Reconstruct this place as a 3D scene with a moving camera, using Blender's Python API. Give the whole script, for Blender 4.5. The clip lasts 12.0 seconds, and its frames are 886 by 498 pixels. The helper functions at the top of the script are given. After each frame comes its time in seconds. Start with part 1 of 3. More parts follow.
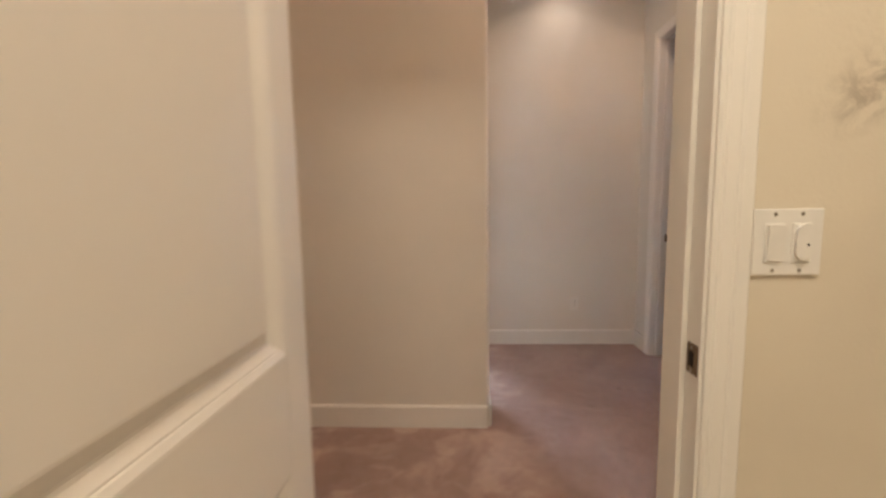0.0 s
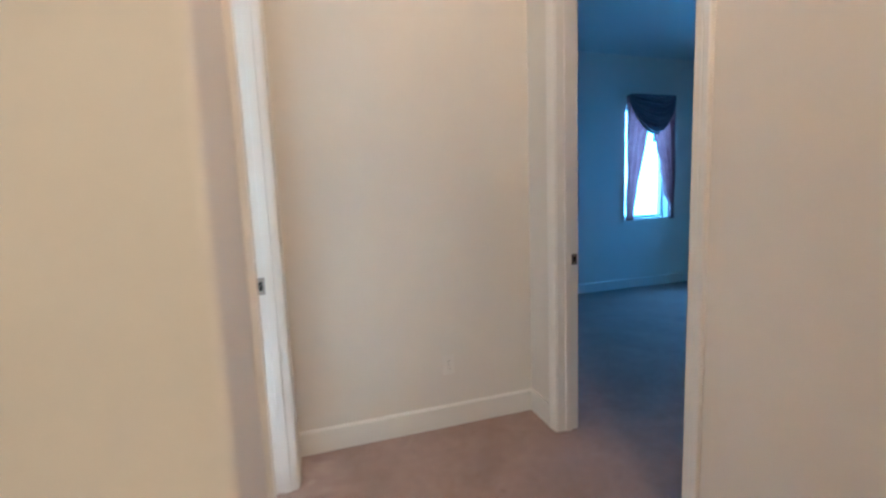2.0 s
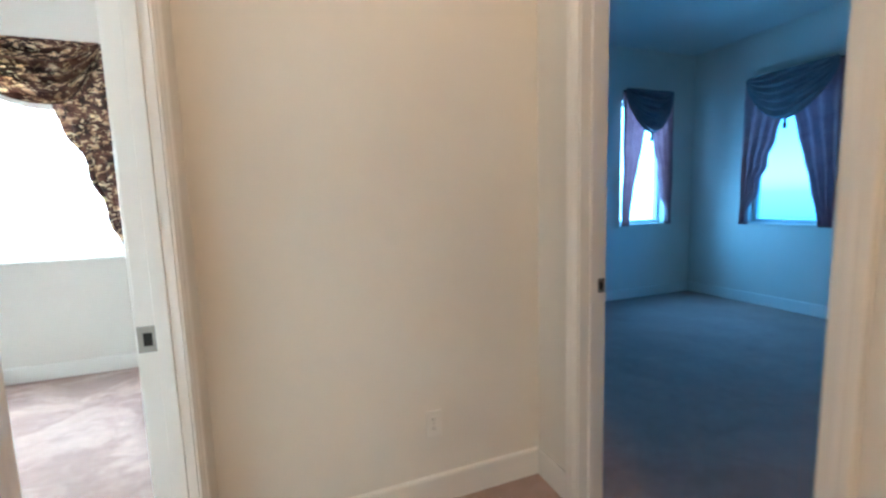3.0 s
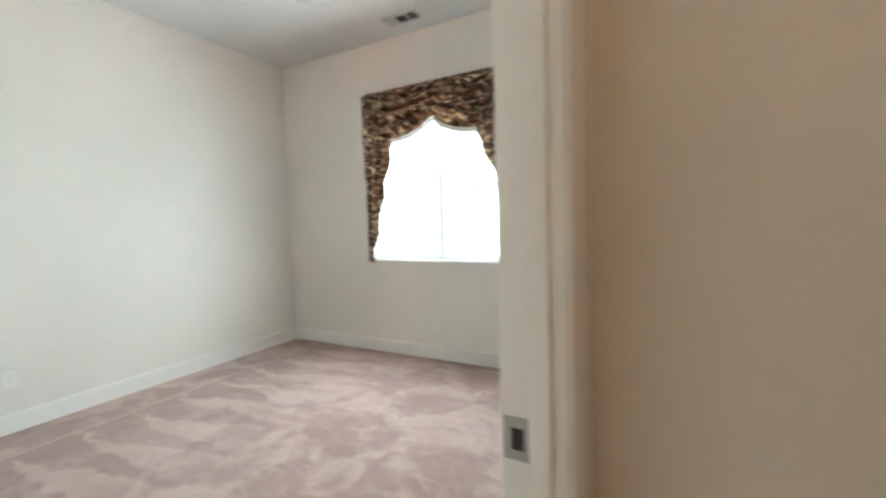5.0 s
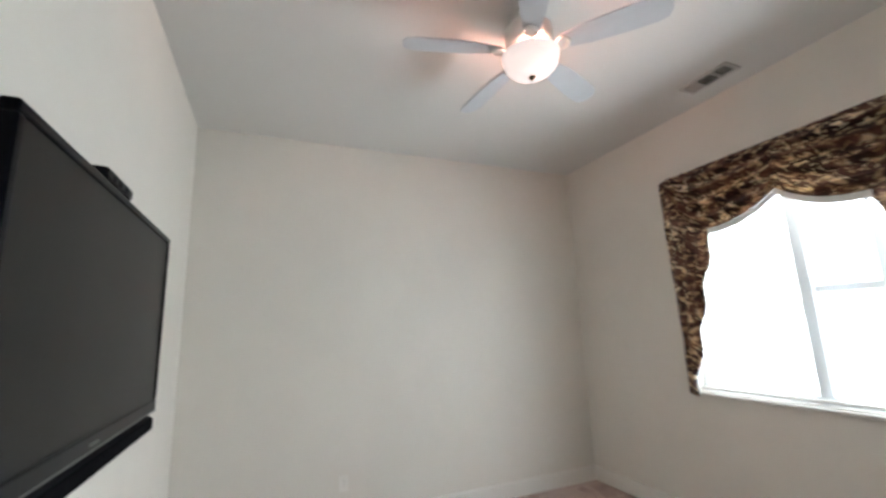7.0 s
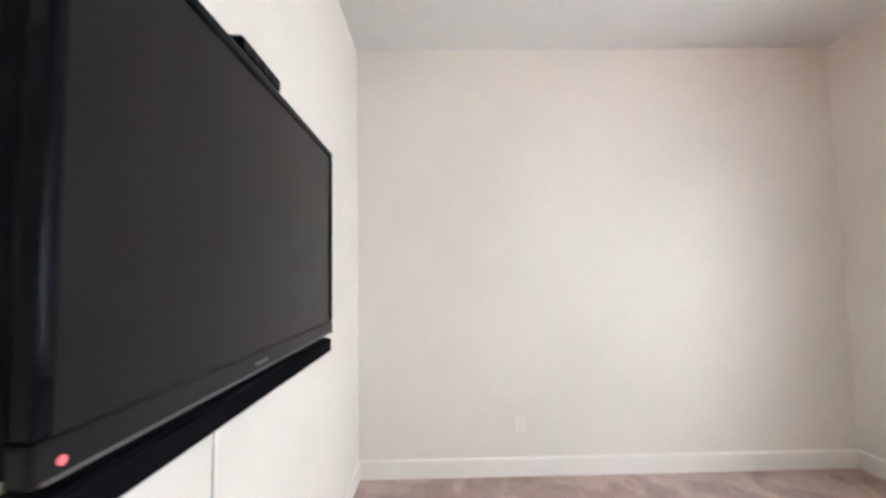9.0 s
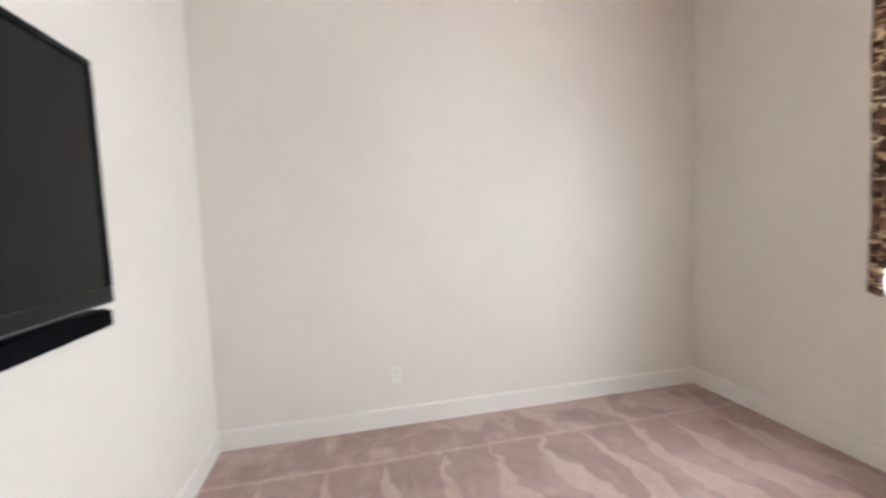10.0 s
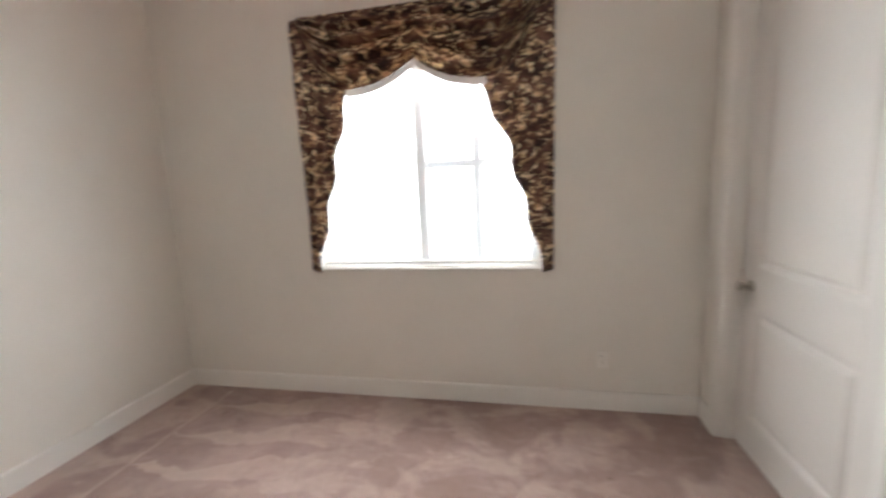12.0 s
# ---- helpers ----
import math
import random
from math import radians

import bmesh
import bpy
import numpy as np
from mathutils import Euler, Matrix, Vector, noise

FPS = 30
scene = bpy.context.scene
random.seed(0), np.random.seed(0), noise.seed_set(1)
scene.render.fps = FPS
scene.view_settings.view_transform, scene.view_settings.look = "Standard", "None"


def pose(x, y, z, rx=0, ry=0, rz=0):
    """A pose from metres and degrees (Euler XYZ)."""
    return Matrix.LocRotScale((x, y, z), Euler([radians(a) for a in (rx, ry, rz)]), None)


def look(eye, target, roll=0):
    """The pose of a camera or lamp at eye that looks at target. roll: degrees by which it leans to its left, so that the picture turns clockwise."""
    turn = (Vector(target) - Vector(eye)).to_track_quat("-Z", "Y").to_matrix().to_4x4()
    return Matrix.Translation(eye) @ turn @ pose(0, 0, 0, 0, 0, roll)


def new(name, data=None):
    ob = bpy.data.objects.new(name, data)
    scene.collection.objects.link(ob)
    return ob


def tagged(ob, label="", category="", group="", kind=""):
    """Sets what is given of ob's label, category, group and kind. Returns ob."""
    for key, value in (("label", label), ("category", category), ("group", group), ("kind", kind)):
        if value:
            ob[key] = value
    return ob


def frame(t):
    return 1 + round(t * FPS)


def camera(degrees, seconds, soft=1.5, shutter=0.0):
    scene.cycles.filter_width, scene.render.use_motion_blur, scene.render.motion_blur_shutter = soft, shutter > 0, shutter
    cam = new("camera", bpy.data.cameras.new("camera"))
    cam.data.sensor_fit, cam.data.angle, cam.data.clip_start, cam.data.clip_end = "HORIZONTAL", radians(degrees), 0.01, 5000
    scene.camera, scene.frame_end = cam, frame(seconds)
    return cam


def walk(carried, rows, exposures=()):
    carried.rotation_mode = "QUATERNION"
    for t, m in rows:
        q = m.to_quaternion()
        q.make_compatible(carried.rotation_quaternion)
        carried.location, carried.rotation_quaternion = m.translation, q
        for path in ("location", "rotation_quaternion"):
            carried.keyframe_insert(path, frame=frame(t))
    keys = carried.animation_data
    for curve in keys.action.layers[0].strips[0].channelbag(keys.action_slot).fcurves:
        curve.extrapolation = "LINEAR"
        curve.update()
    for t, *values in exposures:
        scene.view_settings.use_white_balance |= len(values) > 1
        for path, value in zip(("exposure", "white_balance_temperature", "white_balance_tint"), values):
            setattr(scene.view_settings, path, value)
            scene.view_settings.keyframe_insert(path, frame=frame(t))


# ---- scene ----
cam = camera(94.3, 12.0, soft=2.4, shutter=0.5)
PATH = [
    (0, (-0.123, -2.197, 1.250), (-0.223, -0.212, 1.033), -1.0),
    (0.2, (-0.102, -2.079, 1.275), (-0.132, -0.091, 1.065), -1.2),
    (0.5, (-0.087, -1.901, 1.312), (-0.027, 0.089, 1.116), -1.1),
    (1, (-0.010, -1.401, 1.284), (0.229, 0.573, 1.066), -1.1),
    (1.5, (0.062, -1.022, 1.290), (0.504, 0.913, 1.048), -1.5),
    (2, (0.172, -0.757, 1.280), (0.759, 1.144, 1.055), -2.2),
    (2.5, (0.279, -0.438, 1.291), (0.993, 1.415, 1.052), -1.7),
    (2.7, (0.319, -0.336, 1.299), (1.044, 1.513, 1.066), -1.8),
    (4.3, (0.259, 0.313, 1.312), (0.051, 2.294, 1.131), -2.2),
    (4.8, (0.183, 0.477, 1.305), (-0.586, 2.317, 1.151), -2.6),
    (5, (0.143, 0.491, 1.314), (-0.809, 2.245, 1.184), -1.8),
    (5.3, (0.057, 0.482, 1.369), (-1.107, 2.102, 1.217), -2.0),
    (5.5, (-0.026, 0.554, 1.359), (-1.316, 2.078, 1.247), -2.1),
    (5.8, (-0.117, 0.590, 1.382), (-1.537, 1.996, 1.331), -2.6),
    (6, (-0.095, 0.676, 1.432), (-1.627, 1.962, 1.430), -2.5),
    (6.5, (-0.131, 0.858, 1.439), (-1.846, 1.865, 1.651), -2.1),
    (7, (-0.242, 0.894, 1.489), (-2.053, 1.656, 1.867), -2.2),
    (7.2, (-0.277, 0.892, 1.481), (-2.114, 1.545, 1.927), -2.0),
    (8.8, (-0.667, 0.862, 1.418), (-2.654, 0.892, 1.639), -1.0),
    (9, (-0.715, 0.890, 1.415), (-2.710, 0.917, 1.544), -1.0),
    (9.5, (-0.846, 1.060, 1.418), (-2.841, 1.182, 1.361), -2.1),
    (10, (-0.930, 1.205, 1.411), (-2.878, 1.634, 1.266), -2.3),
    (10.5, (-0.940, 1.317, 1.393), (-2.745, 2.162, 1.225), -2.8),
    (11, (-1.004, 1.336, 1.467), (-2.478, 2.667, 1.224), -2.5),
    (11.5, (-0.992, 1.334, 1.447), (-2.015, 3.033, 1.193), -3.3),
    (12, (-1.028, 1.213, 1.484), (-1.441, 3.147, 1.187), -2.6),
]
walk(cam, [(t, look(eye, target, roll)) for t, eye, target, roll in PATH],
     exposures=[(0, 0.36, 5300, 5), (0.5, 0.54, 5050, 3), (1.0, 0.95, 4830, -4), (1.5, 0.79, 4760, -3), (2.0, 0.82, 4780, -3), (2.7, 0.88, 4880, -6), (4.3, 0.27, 5650, -2), (5.2, -0.09, 5660, -4), (6, -0.25, 5780, 0), (7.2, -0.60, 5860, 4), (8.8, 0.12, 5920, 9), (9.6, 0.12, 5990, 9), (10.5, -0.36, 6060, 10), (11.0, -0.59, 6130, 9), (12, -0.49, 6280, 10)])

# ---- light ----
world = bpy.data.worlds.new("sky")
scene.world = world
world.use_nodes = True
sky = world.node_tree.nodes.new("ShaderNodeTexSky")
sky.sky_type = "NISHITA"
sky.sun_disc = False
sky.sun_elevation, sky.sun_rotation = radians(48), radians(200)
world.node_tree.links.new(sky.outputs[0], world.node_tree.nodes["Background"].inputs[0])
world.node_tree.nodes["Background"].inputs[1].default_value = 0.1


def area_lamp(name, m, w, h, power, color):
    lamp = bpy.data.lights.new(name, "AREA")
    lamp.shape, lamp.size, lamp.size_y, lamp.energy, lamp.color = "RECTANGLE", w, h, power, color
    ob = new(name, lamp)
    ob.matrix_world = m
    return ob


# daylight outside the windows
area_lamp("daylight_bedroom", pose(-1.74, 4.40, 1.60, -90, 0, 0), 3.8, 2.8, 490, (0.95, 0.965, 0.97))
area_lamp("daylight_blue_north", pose(4.6, 4.3, 1.75, -90, 0, 0), 1.4, 1.9, 66, (0.22, 0.55, 1.0))
area_lamp("daylight_blue_east", pose(5.95, 2.65, 1.75, 0, 90, 0), 1.9, 1.4, 21, (0.05, 0.34, 0.9))
# warm lamps: hall downlights, bathroom ceiling lamp
for lx, ly, power in ((0.68, 1.11, 1.9), (1.0, -0.45, 9.2), (-2.2, -0.7, 5.8)):
    spot = bpy.data.lights.new("hall_downlight_bulb", "SPOT")
    spot.energy, spot.color, spot.spot_size, spot.spot_blend, spot.shadow_soft_size = power * 4, (1.0, 0.70, 0.48) if ly > 0 else (1.0, 0.57, 0.32), radians(125 if ly > 0 else 178), 0.95 if ly > 0 else 0.4, 0.05
    ob = new("hall_downlight_bulb", spot)
    ob.matrix_world = pose(lx, ly, 3.08)
area_lamp("bathroom_bulb", pose(0.1, -2.6, 2.98), 1.15, 0.62, 32, (1.0, 0.74, 0.48))
# fan bulbs beside the stem, above the glass bowl
for bx_, by_ in ((-1.725, 2.06), (-1.905, 2.12)):
    pt_lamp = bpy.data.lights.new("fan_bulb", "POINT")
    pt_lamp.energy, pt_lamp.color, pt_lamp.shadow_soft_size = 13.0, (1.0, 0.40, 0.26), 0.02
    new("fan_bulb", pt_lamp).location = (bx_, by_, 2.866)

# ---- materials ----
def principled(name, color, rough=0.6, metal=0.0):
    mat = bpy.data.materials.new(name)
    mat.use_nodes = True
    b = mat.node_tree.nodes["Principled BSDF"]
    b.inputs["Base Color"].default_value = (*color, 1)
    b.inputs["Roughness"].default_value = rough
    b.inputs["Metallic"].default_value = metal
    return mat, mat.node_tree, b


def node(tree, kind, **values):
    n = tree.nodes.new(kind)
    for key, value in values.items():
        n.inputs[key].default_value = value
    return n


def ramp(tree, fac, stops):
    r = tree.nodes.new("ShaderNodeValToRGB")
    while len(r.color_ramp.elements) < len(stops):
        r.color_ramp.elements.new(0.5)
    for e, (p, c) in zip(r.color_ramp.elements, stops):
        e.position, e.color = p, (*c, 1)
    tree.links.new(fac, r.inputs[0])
    return r.outputs[0]


def coords(tree, scale=(1, 1, 1)):
    tc = tree.nodes.new("ShaderNodeTexCoord")
    mp = node(tree, "ShaderNodeMapping", Scale=scale)
    tree.links.new(tc.outputs["Object"], mp.inputs[0])
    return mp.outputs[0]


def noise_fac(tree, vec, scale, detail=3.0, rough=0.55, distortion=0.0):
    n = node(tree, "ShaderNodeTexNoise", Scale=scale, Detail=detail, Roughness=rough, Distortion=distortion)
    tree.links.new(vec, n.inputs["Vector"])
    return n.outputs[0]


def bump(tree, b, height, strength, distance):
    n = node(tree, "ShaderNodeBump", Strength=strength, Distance=distance)
    tree.links.new(height, n.inputs["Height"])
    tree.links.new(n.outputs[0], b.inputs["Normal"])


def mixed(tree, fac, c1, c2):
    m = tree.nodes.new("ShaderNodeMix")
    m.data_type = "RGBA"
    tree.links.new(fac, m.inputs[0])
    for sock, c in ((m.inputs[6], c1), (m.inputs[7], c2)):
        if isinstance(c, tuple):
            sock.default_value = (*c, 1)
        else:
            tree.links.new(c, sock)
    return m.outputs[2]


def painted(name, color, rough, scuff, peel):
    """Wall paint: rolled orange-peel relief, faint cloudy soiling and small scuffs."""
    mat, tr, b = principled(name, color, rough)
    v = coords(tr)
    cloud = noise_fac(tr, v, 1.3, 4, 0.6)
    dark = tuple(c * (1 - scuff) for c in color)
    col = ramp(tr, cloud, [(0.32, dark), (0.62, color)])
    marks = ramp(tr, noise_fac(tr, v, 9, 5, 0.7, 0.6), [(0.70, (0, 0, 0)), (0.80, (1, 1, 1))])
    tr.links.new(mixed(tr, marks, col, tuple(c * (1 - 1.5 * scuff) for c in color)), b.inputs["Base Color"])
    bump(tr, b, noise_fac(tr, v, 95, 2), peel, 0.002)
    rr = node(tr, "ShaderNodeMapRange")
    rr.inputs["To Min"].default_value, rr.inputs["To Max"].default_value = rough - 0.08, rough + 0.08
    tr.links.new(cloud, rr.inputs[0])
    tr.links.new(rr.outputs[0], b.inputs["Roughness"])
    return mat


WALL = painted("wall_paint", (0.77, 0.735, 0.668), 0.62, 0.05, 0.2)
CEILING = painted("ceiling_paint", (0.67, 0.66, 0.63), 0.8, 0.03, 0.5)
TRIM = painted("trim_paint", (0.82, 0.795, 0.745), 0.38, 0.03, 0.06)
DOOR = painted("door_paint", (0.77, 0.74, 0.69), 0.42, 0.03, 0.10)


def bathroom_paint():
    """Cream paint with one soft, slanting grey patch above the switch."""
    mat, tr, b = principled("bathroom_paint", (0.72, 0.66, 0.54), 0.55)
    v = coords(tr)
    col = ramp(tr, noise_fac(tr, v, 1.3, 4, 0.6), [(0.3, (0.66, 0.60, 0.49)), (0.65, (0.73, 0.67, 0.55))])
    tc = tr.nodes.new("ShaderNodeTexCoord")
    mp = tr.nodes.new("ShaderNodeMapping")
    mp.vector_type = "TEXTURE"
    mp.inputs["Location"].default_value = (0.60, -1.455, 1.46)
    mp.inputs["Rotation"].default_value = (0, radians(-38), 0)
    mp.inputs["Scale"].default_value = (0.17, 0.3, 0.075)
    tr.links.new(tc.outputs["Object"], mp.inputs[0])
    grad = tr.nodes.new("ShaderNodeTexGradient")
    grad.gradient_type = "SPHERICAL"
    tr.links.new(mp.outputs[0], grad.inputs[0])
    spread = ramp(tr, grad.outputs[1], [(0.0, (0, 0, 0)), (0.6, (0.9, 0.9, 0.9))])
    grain = ramp(tr, noise_fac(tr, v, 22, 5, 0.65, 0.8), [(0.42, (0, 0, 0)), (0.62, (1, 1, 1))])
    mul = tr.nodes.new("ShaderNodeMath")
    mul.operation = "MULTIPLY"
    tr.links.new(spread, mul.inputs[0])
    tr.links.new(grain, mul.inputs[1])
    tr.links.new(mixed(tr, mul.outputs[0], col, (0.40, 0.35, 0.28)), b.inputs["Base Color"])
    bump(tr, b, noise_fac(tr, v, 95, 2), 0.3, 0.002)
    return mat


BATH_WALL = bathroom_paint()


def carpet():
    """Cut-pile carpet: fine tufts, cloudy brushed pile, and a row of vacuum wedges off the bedroom's west wall."""
    mat, tr, b = principled("mauve_carpet", (0.34, 0.26, 0.23), 0.95)
    v = coords(tr)

    def calc(op, a, c):
        m = tr.nodes.new("ShaderNodeMath")
        m.operation = op
        for sock, val in ((m.inputs[0], a), (m.inputs[1], c)):
            if isinstance(val, (int, float)):
                sock.default_value = val
            else:
                tr.links.new(val, sock)
        return m.outputs[0]

    sep = tr.nodes.new("ShaderNodeSeparateXYZ")
    tr.links.new(v, sep.inputs[0])
    wob = calc("SUBTRACT", noise_fac(tr, v, 2.3, 3, 0.6), 0.5)
    wob2 = calc("SUBTRACT", noise_fac(tr, v, 9.0, 3, 0.6), 0.5)
    off = calc("ADD", calc("ADD", sep.outputs[0], 3.29), calc("MULTIPLY", wob2, 0.05))
    lane = calc("FRACT", calc("ADD", calc("MULTIPLY", sep.outputs[1], 3.1), calc("MULTIPLY", wob, 1.1)), 0.0)
    open_to = calc("ADD", calc("MULTIPLY", off, 0.75), calc("MULTIPLY", wob2, 0.25))
    edge = calc("SUBTRACT", open_to, lane)
    wedge = ramp(tr, calc("ADD", calc("MULTIPLY", edge, 4.0), 0.5), [(0.42, (0, 0, 0)), (0.54, (1, 1, 1))])
    near = ramp(tr, calc("MULTIPLY", off, 0.6), [(0.0, (0, 0, 0)), (0.012, (1, 1, 1)), (0.40, (0.8, 0.8, 0.8)), (0.90, (0, 0, 0))])
    wedges = calc("MULTIPLY", wedge, near)
    line = ramp(tr, calc("ABSOLUTE", off, 0.0), [(0.0, (0.75, 0.75, 0.75)), (0.022, (0, 0, 0))])
    cloud = ramp(tr, noise_fac(tr, v, 2.3, 4, 0.55, 0.45), [(0.47, (0, 0, 0)), (0.56, (1, 1, 1))])
    flick = ramp(tr, noise_fac(tr, coords(tr, (1.0, 2.2, 1.0)), 5.0, 4, 0.55, 0.5), [(0.54, (0, 0, 0)), (0.62, (1, 1, 1))])
    # light pile tone cut to 0.15 past x = 0.3: dims the hall floor by colour
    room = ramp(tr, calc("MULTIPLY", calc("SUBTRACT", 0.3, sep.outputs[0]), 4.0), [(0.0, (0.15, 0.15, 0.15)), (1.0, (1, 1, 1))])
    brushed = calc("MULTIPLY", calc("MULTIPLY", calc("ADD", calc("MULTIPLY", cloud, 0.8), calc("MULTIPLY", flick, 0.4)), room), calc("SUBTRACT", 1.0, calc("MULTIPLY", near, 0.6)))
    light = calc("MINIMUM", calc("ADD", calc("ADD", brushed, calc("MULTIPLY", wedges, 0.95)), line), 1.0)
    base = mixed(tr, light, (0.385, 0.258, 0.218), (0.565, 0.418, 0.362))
    soil = ramp(tr, noise_fac(tr, v, 2.6, 5, 0.65, 0.6), [(0.34, (0.89, 0.875, 0.86)), (0.58, (1.03, 1.03, 1.03))])
    tuft = ramp(tr, noise_fac(tr, v, 240, 2, 0.7), [(0.3, (0.74, 0.74, 0.74)), (0.7, (1.1, 1.1, 1.1))])
    out = base
    lumps = ramp(tr, noise_fac(tr, v, 16, 3, 0.6, 0.3), [(0.38, (0.96, 0.955, 0.95)), (0.62, (1.05, 1.05, 1.05))])
    dents = ramp(tr, noise_fac(tr, v, 13, 2, 0.5), [(0.70, (1, 1, 1)), (0.76, (0.72, 0.70, 0.69))])
    for layer in (soil, lumps, tuft, dents):
        m = tr.nodes.new("ShaderNodeMix")
        m.data_type, m.blend_type = "RGBA", "MULTIPLY"
        m.inputs[0].default_value = 1.0
        tr.links.new(out, m.inputs[6])
        tr.links.new(layer, m.inputs[7])
        out = m.outputs[2]
    tr.links.new(out, b.inputs["Base Color"])
    b.inputs["Sheen Weight"].default_value = 0.25
    bump(tr, b, calc("ADD", noise_fac(tr, v, 210, 3, 0.7), calc("MULTIPLY", light, 0.5)), 0.8, 0.006)
    return mat


CARPET = carpet()


def plain(name, color, rough, metal=0.0, grain=60, depth=0.12, vary=0.12):
    mat, tr, b = principled(name, color, rough, metal)
    v = coords(tr)
    col = ramp(tr, noise_fac(tr, v, 7, 4, 0.6), [(0.3, tuple(c * (1 - vary) for c in color)), (0.7, tuple(min(1, c * (1 + vary)) for c in color))])
    tr.links.new(col, b.inputs["Base Color"])
    bump(tr, b, noise_fac(tr, v, grain, 3), depth, 0.001)
    return mat


def plain_black(name, color, rough):
    mat = plain(name, color, rough, vary=0.15)
    mat.node_tree.nodes["Principled BSDF"].inputs["Specular IOR Level"].default_value = 0.04
    return mat


PLASTIC = plain("white_plastic", (0.80, 0.78, 0.74), 0.35, vary=0.03)
OUTLET = plain("wall_toned_plastic", (0.79, 0.765, 0.71), 0.45, vary=0.03)
NICKEL = plain("satin_nickel", (0.36, 0.33, 0.29), 0.32, 1.0)
BRONZE = plain("dull_bronze", (0.22, 0.16, 0.11), 0.45, 0.9)
HOLE = plain("dark_recess", (0.015, 0.014, 0.013), 0.9)
BLACK = plain("black_gloss_plastic", (0.003, 0.0035, 0.0055), 0.20, vary=0.2)
BLACK_MATT = plain_black("black_matt_plastic", (0.003, 0.0035, 0.0055), 0.5)
GRILLE = plain("black_speaker_cloth", (0.004, 0.004, 0.005), 0.85, grain=500, depth=0.8)
SCREEN = plain("dark_screen", (0.009, 0.0085, 0.008), 0.33, vary=0.06, depth=0.02)
SCREEN.node_tree.nodes["Principled BSDF"].inputs["Specular IOR Level"].default_value = 0.13
DARK_GREY = plain("dark_grey_trim", (0.013, 0.013, 0.0135), 0.35)
SILVER = plain("silver_print", (0.10, 0.10, 0.10), 0.4, 0.3)
BLADE = plain("white_fan_blade", (0.50, 0.51, 0.53), 0.5, vary=0.05)
FAN_METAL = plain("white_enamel", (0.72, 0.70, 0.67), 0.3, vary=0.04)
VENT_PAINT = plain("dusty_vent_enamel", (0.50, 0.485, 0.46), 0.5, vary=0.06)
VINYL = plain("white_vinyl_frame", (0.72, 0.74, 0.75), 0.35, vary=0.03)
LINING = plain("white_lining_cloth", (0.78, 0.77, 0.76), 0.85, grain=400, depth=0.4, vary=0.04)
TILE = plain("beige_floor_tile", (0.42, 0.36, 0.29), 0.4)


for shiny, level in ((BLACK, 0.07), (DARK_GREY, 0.10), (GRILLE, 0.03)):
    shiny.node_tree.nodes["Principled BSDF"].inputs["Specular IOR Level"].default_value = level


def glow(name, color, strength):
    mat, tr, b = principled(name, color, 0.4)
    b.inputs["Emission Color"].default_value = (*color, 1)
    b.inputs["Emission Strength"].default_value = strength
    return mat


BOWL = glow("lit_frosted_glass", (1.0, 0.80, 0.73), 1.05)
BULB = glow("lit_lens", (1.0, 0.80, 0.60), 12)
RED = glow("red_indicator", (0.9, 0.16, 0.18), 0.35)


def cloth(name, stops, scale, stretch, through_light, rough=0.8, distortion=1.2):
    """Woven drapery with a printed pattern, a little light coming through."""
    mat, tr, b = principled(name, (0.2, 0.15, 0.1), rough)
    v = coords(tr, stretch)
    col = ramp(tr, noise_fac(tr, v, scale, 5, 0.6, distortion), stops)
    tr.links.new(col, b.inputs["Base Color"])
    bump(tr, b, noise_fac(tr, coords(tr), 500, 2), 0.4, 0.001)
    back = tr.nodes.new("ShaderNodeBsdfTranslucent")
    tr.links.new(col, back.inputs[0])
    mix = node(tr, "ShaderNodeMixShader", Fac=through_light)
    tr.links.new(b.outputs[0], mix.inputs[1])
    tr.links.new(back.outputs[0], mix.inputs[2])
    tr.links.new(mix.outputs[0], tr.nodes["Material Output"].inputs[0])
    return mat


